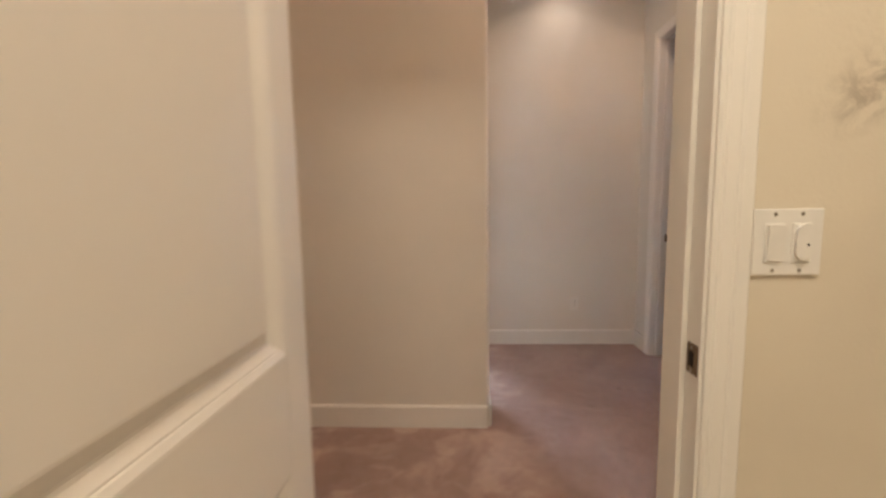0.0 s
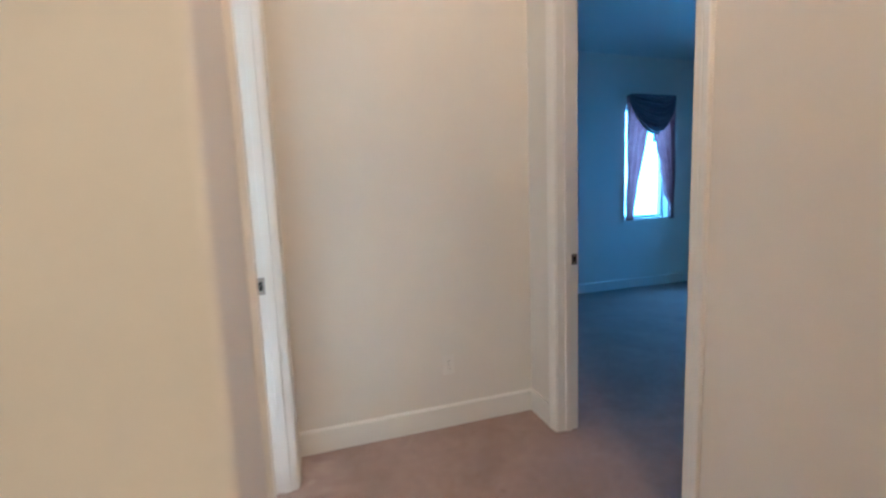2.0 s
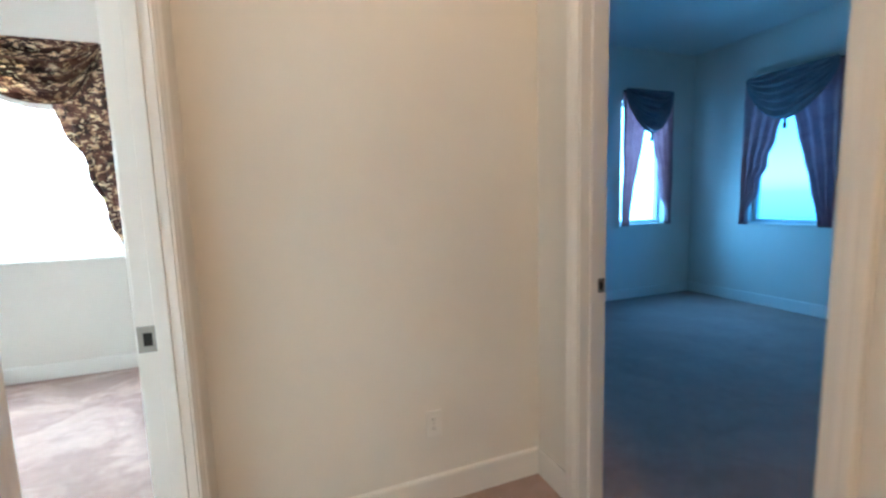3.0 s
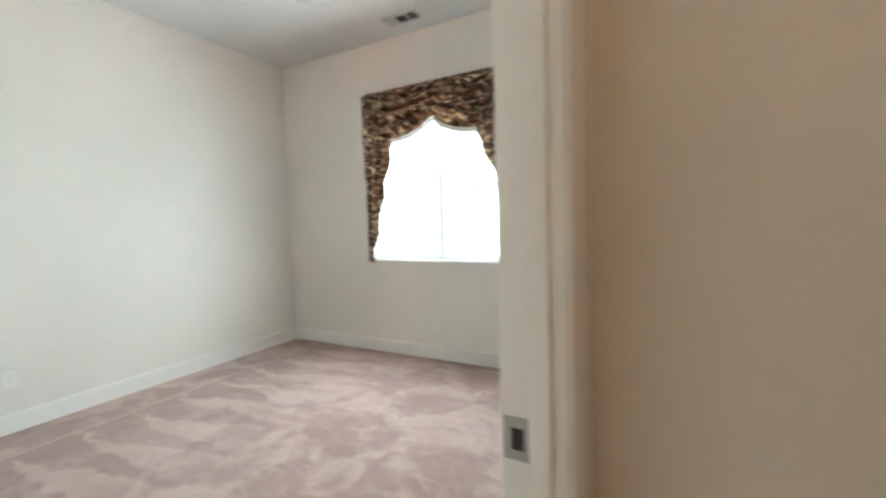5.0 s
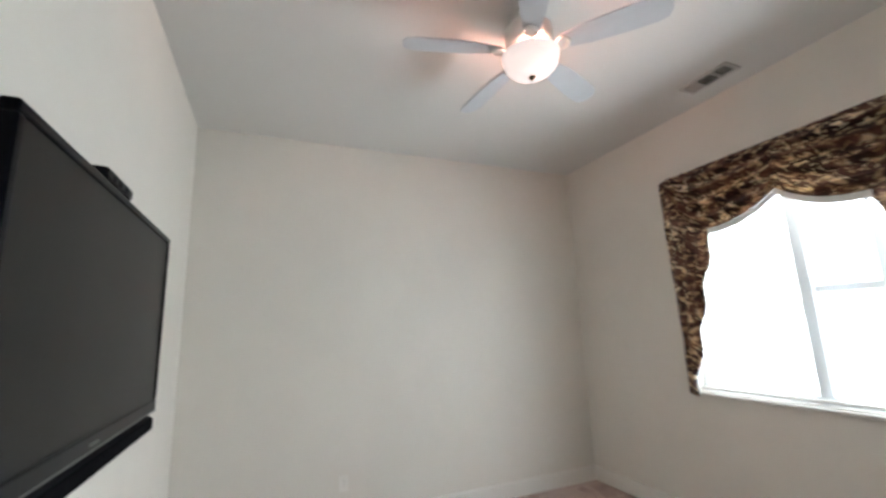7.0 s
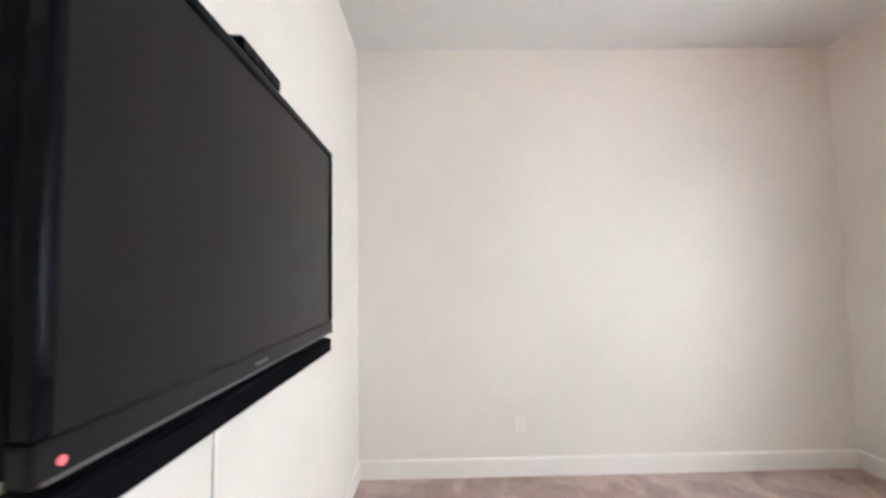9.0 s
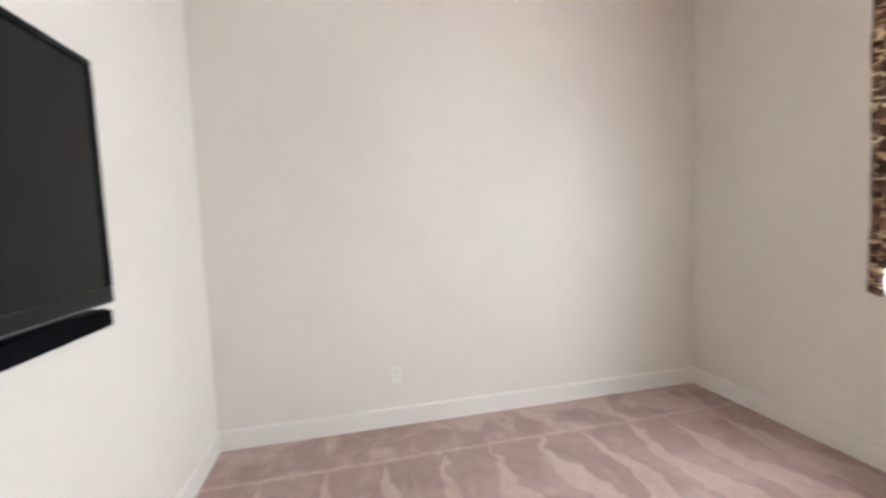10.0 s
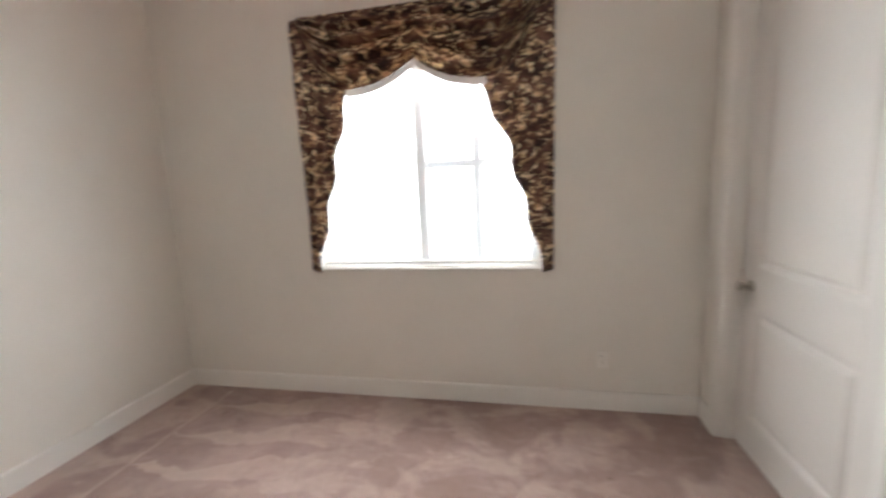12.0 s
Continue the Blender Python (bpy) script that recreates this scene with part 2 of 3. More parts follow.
def brocade(name, stretch, through_light):
    """Figured brocade: brown ground in two shades, maroon shadows, curling gold leaf figures of uneven brightness."""
    mat, tr, b = principled(name, (0.2, 0.15, 0.1), 0.62)
    v = coords(tr, stretch)
    drape = tr.nodes.new("ShaderNodeAttribute")
    drape.attribute_name = "drape"
    tr.links.new(drape.outputs["Vector"], v.node.inputs[0])
    ground = ramp(tr, noise_fac(tr, v, 10, 4, 0.6, 0.4), [(0.38, (0.024, 0.011, 0.008)), (0.48, (0.082, 0.035, 0.026)), (0.58, (0.185, 0.092, 0.062)), (0.68, (0.27, 0.155, 0.10))])
    figure = ramp(tr, noise_fac(tr, v, 21.0, 3, 0.5, 1.0), [(0.545, (0, 0, 0)), (0.57, (1, 1, 1))])
    gold = ramp(tr, noise_fac(tr, v, 9.0, 3, 0.6, 0.3), [(0.38, (0.40, 0.25, 0.15)), (0.48, (0.70, 0.50, 0.30)), (0.58, (0.92, 0.78, 0.54))])
    vein = ramp(tr, noise_fac(tr, v, 42, 2, 0.6, 0.8), [(0.30, (0.72, 0.68, 0.64)), (0.46, (1, 1, 1))])
    plain_col = mixed(tr, figure, ground, gold)
    m = tr.nodes.new("ShaderNodeMix")
    m.data_type, m.blend_type = "RGBA", "MULTIPLY"
    m.inputs[0].default_value = 1.0
    tr.links.new(plain_col, m.inputs[6])
    tr.links.new(vein, m.inputs[7])
    col = m.outputs[2]
    tr.links.new(col, b.inputs["Base Color"])
    bump(tr, b, figure, 0.35, 0.002)
    back = tr.nodes.new("ShaderNodeBsdfTranslucent")
    tr.links.new(col, back.inputs[0])
    mix = node(tr, "ShaderNodeMixShader", Fac=through_light)
    tr.links.new(b.outputs[0], mix.inputs[1])
    tr.links.new(back.outputs[0], mix.inputs[2])
    tr.links.new(mix.outputs[0], tr.nodes["Material Output"].inputs[0])
    return mat


BROCADE = brocade("brown_gold_brocade", (0.85, 1.0, 1.45), 0.10)
SWAG_BROCADE = brocade("brown_gold_brocade_bias", (0.72, 1.0, 1.45), 0.24)
MAUVE = cloth("dusty_mauve_cloth", [(0.3, (0.40, 0.25, 0.27)), (0.7, (0.54, 0.36, 0.37))], 5, (1, 1, 1), 0.55)
NAVY = cloth("slate_satin", [(0.3, (0.17, 0.17, 0.20)), (0.7, (0.27, 0.27, 0.31))], 5, (1, 1, 1), 0.14, 0.38)


LINING_EDGE = cloth("white_lining_edge", [(0.3, (0.76, 0.75, 0.74)), (0.7, (0.82, 0.81, 0.80))], 6, (1, 1, 1), 0.5)


def sheer_cloth():
    """White sheer shade cloth: light and faint shapes pass through."""
    mat, tr, b = principled("white_sheer_shade", (0.86, 0.87, 0.88), 0.9)
    v = coords(tr, (1, 1, 1))
    w = node(tr, "ShaderNodeTexWave", Scale=26.0, Distortion=0.5)
    w.bands_direction = "Z"
    tr.links.new(v, w.inputs["Vector"])
    col = ramp(tr, w.outputs[1], [(0.0, (0.82, 0.84, 0.86)), (1.0, (0.90, 0.91, 0.92))])
    tr.links.new(col, b.inputs["Base Color"])
    back = tr.nodes.new("ShaderNodeBsdfTranslucent")
    tr.links.new(col, back.inputs[0])
    clear = tr.nodes.new("ShaderNodeBsdfTransparent")
    one = node(tr, "ShaderNodeMixShader", Fac=0.72)
    tr.links.new(b.outputs[0], one.inputs[1])
    tr.links.new(back.outputs[0], one.inputs[2])
    two = node(tr, "ShaderNodeMixShader", Fac=0.925)
    tr.links.new(one.outputs[0], two.inputs[1])
    tr.links.new(clear.outputs[0], two.inputs[2])
    tr.links.new(two.outputs[0], tr.nodes["Material Output"].inputs[0])
    return mat


SHEER = sheer_cloth()


def glass():
    mat, tr, b = principled("window_glass", (1, 1, 1), 0.02)
    b.inputs["Transmission Weight"].default_value = 1.0
    b.inputs["IOR"].default_value = 1.01
    return mat


GLASS = glass()


# ---- mesh helpers ----
def add_box(bm, x0, y0, z0, x1, y1, z1, bevel=0.0, segments=2):
    tmp = bmesh.new()
    m = Matrix.Translation(((x0 + x1) / 2, (y0 + y1) / 2, (z0 + z1) / 2)) @ Matrix.Diagonal((abs(x1 - x0), abs(y1 - y0), abs(z1 - z0), 1))
    bmesh.ops.create_cube(tmp, size=1, matrix=m)
    if bevel:
        bmesh.ops.bevel(tmp, geom=tmp.edges[:], offset=bevel, segments=segments, affect="EDGES", profile=0.5)
    me = bpy.data.meshes.new("tmp")
    tmp.to_mesh(me)
    tmp.free()
    bm.from_mesh(me)
    bpy.data.meshes.remove(me)
    return bm


def box(*args, **kw):
    return add_box(bmesh.new(), *args, **kw)


def add_prism(bm, outline, z0, z1):
    """Upright prism over a footprint given anticlockwise."""
    low = [bm.verts.new((x, y, z0)) for x, y in outline]
    high = [bm.verts.new((x, y, z1)) for x, y in outline]
    n = len(outline)
    bm.faces.new(low[::-1])
    bm.faces.new(high)
    for i in range(n):
        bm.faces.new((low[i], low[(i + 1) % n], high[(i + 1) % n], high[i]))
    return bm


def add_loft(bm, rings, closed=True, cap=True):
    rows = [[bm.verts.new(p) for p in ring] for ring in rings]
    n = len(rows[0])
    for r0, r1 in zip(rows, rows[1:]):
        for i in range(n if closed else n - 1):
            j = (i + 1) % n
            bm.faces.new((r0[i], r0[j], r1[j], r1[i]))
    if closed and cap:
        bm.faces.new(rows[0][::-1])
        bm.faces.new(rows[-1])
    return bm


def lathe(cx, cy, profile, seg=40, cap=True):
    """Turned about the upright axis through (cx, cy); profile rows of radius, height."""
    bm = bmesh.new()
    rings = [[(cx + r * math.cos(2 * math.pi * i / seg), cy + r * math.sin(2 * math.pi * i / seg), z) for i in range(seg)] for r, z in profile]
    return add_loft(bm, rings, True, cap)


def tube(p0, p1, r, seg=16, ends=0.0):
    p0, p1 = Vector(p0), Vector(p1)
    axis = (p1 - p0).normalized()
    side = axis.orthogonal().normalized()
    up = axis.cross(side)
    spec = [(0, r), (1, r)] if not ends else [(0, r - ends), (ends / (p1 - p0).length, r), (1 - ends / (p1 - p0).length, r), (1, r - ends)]
    rings = []
    for f, rr in spec:
        c = p0.lerp(p1, f)
        rings.append([tuple(c + side * rr * math.cos(2 * math.pi * i / seg) + up * rr * math.sin(2 * math.pi * i / seg)) for i in range(seg)])
    return add_loft(bmesh.new(), rings)


def sheet(nu, nv, f):
    """Grid surface through f(u, v)."""
    bm = bmesh.new()
    rows = [[bm.verts.new(f(i / nu, j / nv)) for i in range(nu + 1)] for j in range(nv + 1)]
    for a, b in zip(rows, rows[1:]):
        for i in range(nu):
            bm.faces.new((a[i], a[i + 1], b[i + 1], b[i]))
    return bm


def make(name, bm, material, smooth=False):
    bmesh.ops.recalc_face_normals(bm, faces=bm.faces[:])
    me = bpy.data.meshes.new(name)
    bm.to_mesh(me)
    bm.free()
    me.materials.append(material)
    if smooth:
        for p in me.polygons:
            p.use_smooth = True
        me.set_sharp_from_angle(angle=radians(40))
    return new(name, me)


def part(name, bm, material, parent, label="", smooth=False):
    """One mesh, given in world metres, under a thing or a part."""
    ob = make(name, bm, material, smooth)
    ob.parent = parent
    top = parent
    shift = Vector((0, 0, 0))
    while top:
        shift += top.location
        top = top.parent
    ob.data.transform(Matrix.Translation(-shift))
    if label:
        tagged(ob, label)
    return ob


def thing(name, at, label, category, group="", kind=""):
    return tagged(new(name), label, category, group, kind) if not at else place(new(name), at, label, category, group, kind)


def place(ob, at, label, category, group, kind):
    ob.location = at
    ob.empty_display_size = 0.05
    return tagged(ob, label, category, group, kind)


def thicken(ob, t):
    s = ob.modifiers.new("thickness", "SOLIDIFY")
    s.thickness, s.offset = t, 0
    return ob


def setting(name, bm, material, label, category, smooth=False):
    return tagged(make(name, bm, material, smooth), label, category, kind="structure")

# ---- structure ----
H = 3.10            # ceiling height
HEAD = 2.45         # door head
HX = 0.01           # hall face of the bedroom door wall
BX = -0.09          # its bedroom face
WEST, SOUTH, NORTH = -3.70, 0.31, 3.87
AY = 1.39           # end wall of the alcove
EX = 1.37           # hall face of the east wall
BATH_N, HALL_S = -1.455, -1.32
BLUE_W, BLUE_E = 1.49, 5.42

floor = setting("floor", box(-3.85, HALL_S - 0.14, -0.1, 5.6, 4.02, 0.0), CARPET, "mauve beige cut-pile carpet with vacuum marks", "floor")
setting("floor_bathroom", box(-1.7, -3.7, -0.1, 1.49, HALL_S - 0.142, -0.004), TILE, "beige tiled bathroom floor", "floor")
setting("ceiling_bedroom", box(-3.85, 0.0, H, 0.05, 4.02, H + 0.1), CEILING, "white textured bedroom ceiling", "ceiling")
setting("ceiling_hall", box(-3.85, HALL_S - 0.14, H + 0.004, 1.49, 1.5, H + 0.104), CEILING, "white textured hall ceiling", "ceiling")
setting("ceiling_bathroom", box(-1.7, -3.7, H, 1.49, HALL_S - 0.142, H + 0.1), CEILING, "white bathroom ceiling", "ceiling")
setting("ceiling_blue_room", box(1.43, HALL_S - 0.14, H, 5.6, 4.02, H + 0.1), CEILING, "white ceiling of the far room", "ceiling")

# bedroom south wall with a bullnose outer corner towards the hall
R = 0.022
arc = [(HX - R + R * math.sin(a), R - R * math.cos(a)) for a in [radians(15 * i) for i in range(7)]]
bm = add_prism(bmesh.new(), [(-3.85, 0.0)] + arc + [(HX, 0.35), (BX, 0.35), (BX, SOUTH), (-3.85, SOUTH)], 0, H)
setting("wall_south", bm, WALL, "cream painted wall between hall and bedroom", "wall", True)


def wall_with_gap(name, axis, a0, a1, b0, b1, gap, z0, z1, material, label):
    """A wall along axis from a0 to a1, b0 to b1 thick, with one opening gap=(from, to) between heights z0 and z1."""
    bm = bmesh.new()
    def seg(p, q, lo, hi):
        if q - p > 0.001 and hi - lo > 0.001:
            add_box(bm, *((p, b0, lo, q, b1, hi) if axis == "x" else (b0, p, lo, b1, q, hi)))
    seg(a0, gap[0], 0, H)
    seg(gap[1], a1, 0, H)
    seg(gap[0], gap[1], z1, H)
    seg(gap[0], gap[1], 0, z0)
    return setting(name, bm, material, label, "wall")


D0, D1 = 0.37, 1.12      # clear bedroom doorway
wall_with_gap("wall_bedroom_door", "y", 0.35, AY, BX, HX, (D0 - 0.02, D1 + 0.02), 0, HEAD + 0.02, WALL, "cream wall with the bedroom doorway")
setting("wall_alcove", box(BX, AY, 0, EX, AY + 0.11, H), WALL, "cream painted end wall of the hall alcove", "wall")
C0, C1 = 2.60, 3.64      # closet door
EW = 0.0              # bedroom face of the closet wall
wall_with_gap("wall_east", "y", AY + 0.11, NORTH, EW, EW + 0.12, (C0 - 0.02, C1 + 0.02), 0, HEAD + 0.02, WALL, "cream wall with the closet door")
setting("wall_closet_back", box(0.70, AY + 0.11, 0, 0.80, NORTH, H), WALL, "plain closet back wall", "wall")
W0, W1, S0, S1 = -2.50, -0.98, 0.955, 2.47     # bedroom window
wall_with_gap("wall_north", "x", -3.85, BLUE_W - 0.06, NORTH, 4.02, (W0, W1), S0, S1, WALL, "cream window wall")
setting("wall_west", box(-3.85, SOUTH, 0, WEST, NORTH, H), WALL, "cream painted bedroom wall", "wall")
B0, B1 = 0.31, 1.10      # doorway of the far room
wall_with_gap("wall_hall_east", "y", HALL_S, NORTH, EX, BLUE_W, (B0 - 0.02, B1 + 0.02), 0, HEAD + 0.02, WALL, "cream hall wall with a doorway")
T0, T1 = -0.530, 0.302   # bathroom doorway
wall_with_gap("wall_bathroom_north", "x", -3.85, BLUE_E, BATH_N, HALL_S, (T0 - 0.02, T1 + 0.02), 0, HEAD + 0.02, BATH_WALL, "cream wall with a soft grey patch and a doorway")
setting("wall_bathroom_west", box(-1.7, -3.7, 0, -1.6, BATH_N, H), BATH_WALL, "cream bathroom wall", "wall")
setting("wall_bathroom_east", box(1.3, -3.7, 0, 1.4, BATH_N, H), BATH_WALL, "cream bathroom wall", "wall")
setting("wall_bathroom_south", box(-1.6, -3.7, 0, 1.3, -3.6, H), BATH_WALL, "cream bathroom wall", "wall")
setting("wall_hall_west", box(-3.95, HALL_S, 0, -3.85, 0, H), WALL, "cream hall end wall", "wall")
V0, V1 = 4.212, 4.94      # north window of the far room
wall_with_gap("wall_blue_north", "x", BLUE_W - 0.06, 5.6, NORTH, 4.02, (V0, V1), S0, S1, WALL, "shaded wall with a curtained window")
U0, U1 = 2.33, 3.12      # its east window
wall_with_gap("wall_blue_east", "y", HALL_S - 0.14, NORTH, BLUE_E, 5.6, (U0, U1), S0, S1, WALL, "shaded wall with a second curtained window")


def baseboard(x0, y0, x1, y1, nx, ny):
    """Skirting along a wall from (x0, y0) to (x1, y1), the room on the side (nx, ny)."""
    t, h = 0.014, 0.128
    prof = [(0, 0), (t, 0), (t, h - 0.012), (t - 0.003, h - 0.004), (t - 0.007, h), (0, h)]
    bm = bmesh.new()
    add_loft(bm, [[(x + nx * d, y + ny * d, z) for d, z in prof] for x, y in ((x0, y0), (x1, y1))])
    return setting("baseboard", bm, TRIM, "white painted baseboard along the wall", "baseboard")


CW = 0.062               # casing width
baseboard(-3.85, 0, HX - 0.012, 0, 0, -1)
baseboard(HX, 0.012, HX, D0 - CW - 0.006, 1, 0)
baseboard(HX, D1 + CW + 0.006, HX, AY, 1, 0)
baseboard(HX + 0.014, AY, EX - 0.014, AY, 0, -1)
baseboard(EX, AY, EX, B1 + CW + 0.006, -1, 0)
baseboard(EX, B0 - CW - 0.006, EX, HALL_S, -1, 0)
baseboard(WEST, SOUTH, WEST, NORTH, 1, 0)
baseboard(WEST + 0.014, NORTH, EW - 0.014, NORTH, 0, -1)
baseboard(WEST + 0.014, SOUTH, BX, SOUTH, 0, 1)
baseboard(EW, NORTH, EW, C1 + CW + 0.006, -1, 0)
baseboard(EW, C0 - CW - 0.006, EW, AY + 0.11, -1, 0)
baseboard(-3.85, HALL_S, T0 - CW - 0.006, HALL_S, 0, 1)
baseboard(T1 + CW + 0.006, HALL_S, EX - 0.014, HALL_S, 0, 1)
baseboard(BLUE_W, NORTH, BLUE_E - 0.014, NORTH, 0, -1)
baseboard(BLUE_E, NORTH, BLUE_E, HALL_S, -1, 0)
baseboard(BLUE_W, B1 + CW, BLUE_W, NORTH - 0.014, 1, 0)
baseboard(T1 + CW + 0.006, BATH_N, 1.3, BATH_N, 0, -1)


def door_frame(name, axis, a0, a1, f0, f1, leaf_side, strike_at, label):
    """Jamb lining, stop and moulded casing of a doorway from a0 to a1 along axis, in a wall between faces f0 < f1.
    leaf_side: which face the leaf closes on (0: f0, 1: f1); strike_at: the jamb (0 or 1) with the strike plate."""
    def pt(a, f, z):
        return (a, f, z) if axis == "x" else (f, a, z)
    def bx(a, f, z, a2, f2, z2, bevel=0.0015):
        p, q = pt(a, f, z), pt(a2, f2, z2)
        return box(*(min(i, j) for i, j in zip(p, q)), *(max(i, j) for i, j in zip(p, q)), bevel=bevel, segments=1)
    top = thing(name, pt((a0 + a1) / 2, (f0 + f1) / 2, 0), label, "door frame", kind="structure")
    for j0, j1 in ((a0 - 0.019, a0), (a1, a1 + 0.019)):
        part("jamb", bx(j0, f0 - 0.003, 0.001, j1, f1 + 0.003, HEAD), TRIM, top)
    part("jamb", bx(a0 - 0.019, f0 - 0.003, HEAD, a1 + 0.019, f1 + 0.003, HEAD + 0.019), TRIM, top)
    s0 = f0 + 0.042 if leaf_side == 0 else f1 - 0.042 - 0.036
    for j0, j1 in ((a0, a0 + 0.011), (a1 - 0.011, a1)):
        part("stop", bx(j0, s0, 0.002, j1, s0 + 0.036, HEAD - 0.0005), TRIM, top)
    part("stop", bx(a0 + 0.011, s0, HEAD - 0.011, a1 - 0.011, s0 + 0.036, HEAD - 0.0005), TRIM, top)
    prof = [(0, 0), (0, 0.009), (0.006, 0.012), (0.012, 0.0115), (0.016, 0.014), (0.030, 0.017), (0.036, 0.0155), (0.041, 0.0185), (CW - 0.004, 0.020), (CW, 0.017), (CW, 0)]
    for face, out in ((f0, -1), (f1, 1)):
        for side, base in ((-1, a0 - 0.006), (1, a1 + 0.006)):
            bm = bmesh.new()
            add_loft(bm, [[pt(base + side * d, face + out * h, z if k == 0 else z + d) for d, h in prof] for k, z in ((0, 0.0015), (1, HEAD + 0.006))])
            part("casing", bm, TRIM, top)
        bm = bmesh.new()
        add_loft(bm, [[pt(base + side * d, face + out * h, HEAD + 0.006 + d) for d, h in prof] for side, base in ((-1, a0 - 0.006), (1, a1 + 0.006))])
        part("casing", bm, TRIM, top)
    sa = a1 if strike_at else a0
    inw = -1 if strike_at else 1
    sf = f0 + 0.020 if leaf_side == 0 else f1 - 0.020
    z = 0.955
    hw, hh = (0.0235, 0.037) if leaf_side == 0 and axis == "y" else (0.017, 0.029)
    plate = part("strike_plate", bx(sa, sf - hw, z - hh, sa + inw * 0.0025, sf + hw, z + hh, 0.001), NICKEL if leaf_side == 0 and axis == "y" else BRONZE, top, "metal strike plate")
    part("latch_hole", bx(sa + inw * 0.0026, sf - hw * 0.4, z - hh * 0.5, sa + inw * 0.0035, sf + hw * 0.5, z + hh * 0.5, 0), HOLE, plate)
    for dz in (-hh + 0.007, hh - 0.007):
        c = pt(sa + inw * 0.0024, sf, z + dz)
        d = pt(sa + inw * 0.0036, sf, z + dz)
        part("screw", tube(c, d, 0.0035, 10), NICKEL, plate)
    return top


door_frame("door_1", "y", D0, D1, BX, HX, 0, 1, "white bedroom door frame with a nickel strike plate")
door_frame("door_2", "y", B0, B1, EX, BLUE_W, 1, 1, "white door frame with a dark strike plate")
door_frame("door_3", "x", T0, T1, BATH_N, HALL_S, 0, 1, "cream bathroom door frame with a bronze strike plate")
door_frame("door_4", "y", C0, C1, EW, EW + 0.12, 1, 1, "white closet door frame")


def panel_door(name, width, height, origin, ux, uy, label, knob_u, knob_mat, st, knob_z, rail_top=1.015, hinge_st=None):
    """Two-panel moulded door leaf. origin: hinge foot; (ux, uy): unit way along the leaf; its front looks to the right of that way."""
    u = Vector((ux, uy, 0))
    n = Vector((uy, -ux, 0))
    o = Vector(origin)
    th = 0.035
    hs = hinge_st or st
    top = thing(name, origin, label, "door")
    def P(a, d, z):
        return tuple(o + u * a + n * d + Vector((0, 0, z)))
    def slab(a0, a1, z0, z1):
        bm = bmesh.new()
        e = 0.0012
        add_loft(bm, [[P(a0 + e, d, z0), P(a1 - e, d, z0), P(a1 - e, d, z1), P(a0 + e, d, z1)] for d in (0, -th)])
        return bm
    rows = ((0.012, 0.20), (0.80, rail_top), (height - 0.13, height))
    part("stile", slab(0, hs, 0.012, height), DOOR, top)
    part("stile", slab(width - st, width, 0.012, height), DOOR, top)
    for z0, z1 in rows:
        part("rail", slab(hs, width - st, z0, z1), DOOR, top)
    for z0, z1 in ((0.20, 0.80), (rail_top, height - 0.13)):
        for front in (1, -1):
            rings = []
            for inset, depth in ((0, 0.0), (0.004, -0.0005), (0.013, -0.0040), (0.015, -0.0055), (0.018, -0.0060), (0.029, -0.0140), (0.033, -0.0155), (0.037, -0.0150), (0.059, -0.0020), (0.063, -0.0015)):
                d = depth if front == 1 else -th - depth
                rings.append([P(hs + inset, d, z0 + inset), P(width - st - inset, d, z0 + inset), P(width - st - inset, d, z1 - inset), P(hs + inset, d, z1 - inset)])
            bm = bmesh.new()
            add_loft(bm, rings, cap=False)
            bm.verts.ensure_lookup_table()
            bm.faces.new(bm.verts[-4:])
            part("panel", bm, DOOR, top)
    for z in (0.25, 1.2, height - 0.22):
        part("hinge", tube(P(-0.004, 0.004, z), P(-0.004, 0.004, z + 0.09), 0.006, 12), NICKEL, top, "metal butt hinge")
    if knob_u:
        for sgn, base in ((1, 0.0), (-1, -th)):
            c = o + u * knob_u + Vector((0, 0, knob_z))
            def Q(d):
                return tuple(c + n * (base + sgn * d))
            knob = part("knob", tube(Q(0.0), Q(0.006), 0.031, 24, 0.002), knob_mat, top, "round metal door knob", True)
            rings = []
            for d, r in ((0.005, 0.012), (0.028, 0.011), (0.034, 0.020), (0.045, 0.026), (0.056, 0.024), (0.062, 0.012)):
                cc = c + n * (base + sgn * d)
                rings.append([tuple(cc + u * r * math.cos(a) + Vector((0, 0, r * math.sin(a)))) for a in [2 * math.pi * i / 20 for i in range(20)]])
            part("grip", add_loft(bmesh.new(), rings), knob_mat, knob, "", True)
    return top


# bathroom leaf, swung in to stand beside the doorway; closet leaf shut
panel_door("bathroom_door", 0.80, HEAD - 0.005, (T0 + 0.075, BATH_N - 0.006, 0.002), -math.cos(radians(89.3)), -math.sin(radians(89.3)), "cream two-panel bathroom door standing open", 0.745, BRONZE, 0.085, 0.95, 1.000)
panel_door("closet_door", C1 - C0 - 0.006, HEAD - 0.005, (EW + 0.119, C0 + 0.003, 0.002), 0, 1, "white two-panel closet door, shut", 0.945, NICKEL, 0.135, 0.91, hinge_st=0.205)


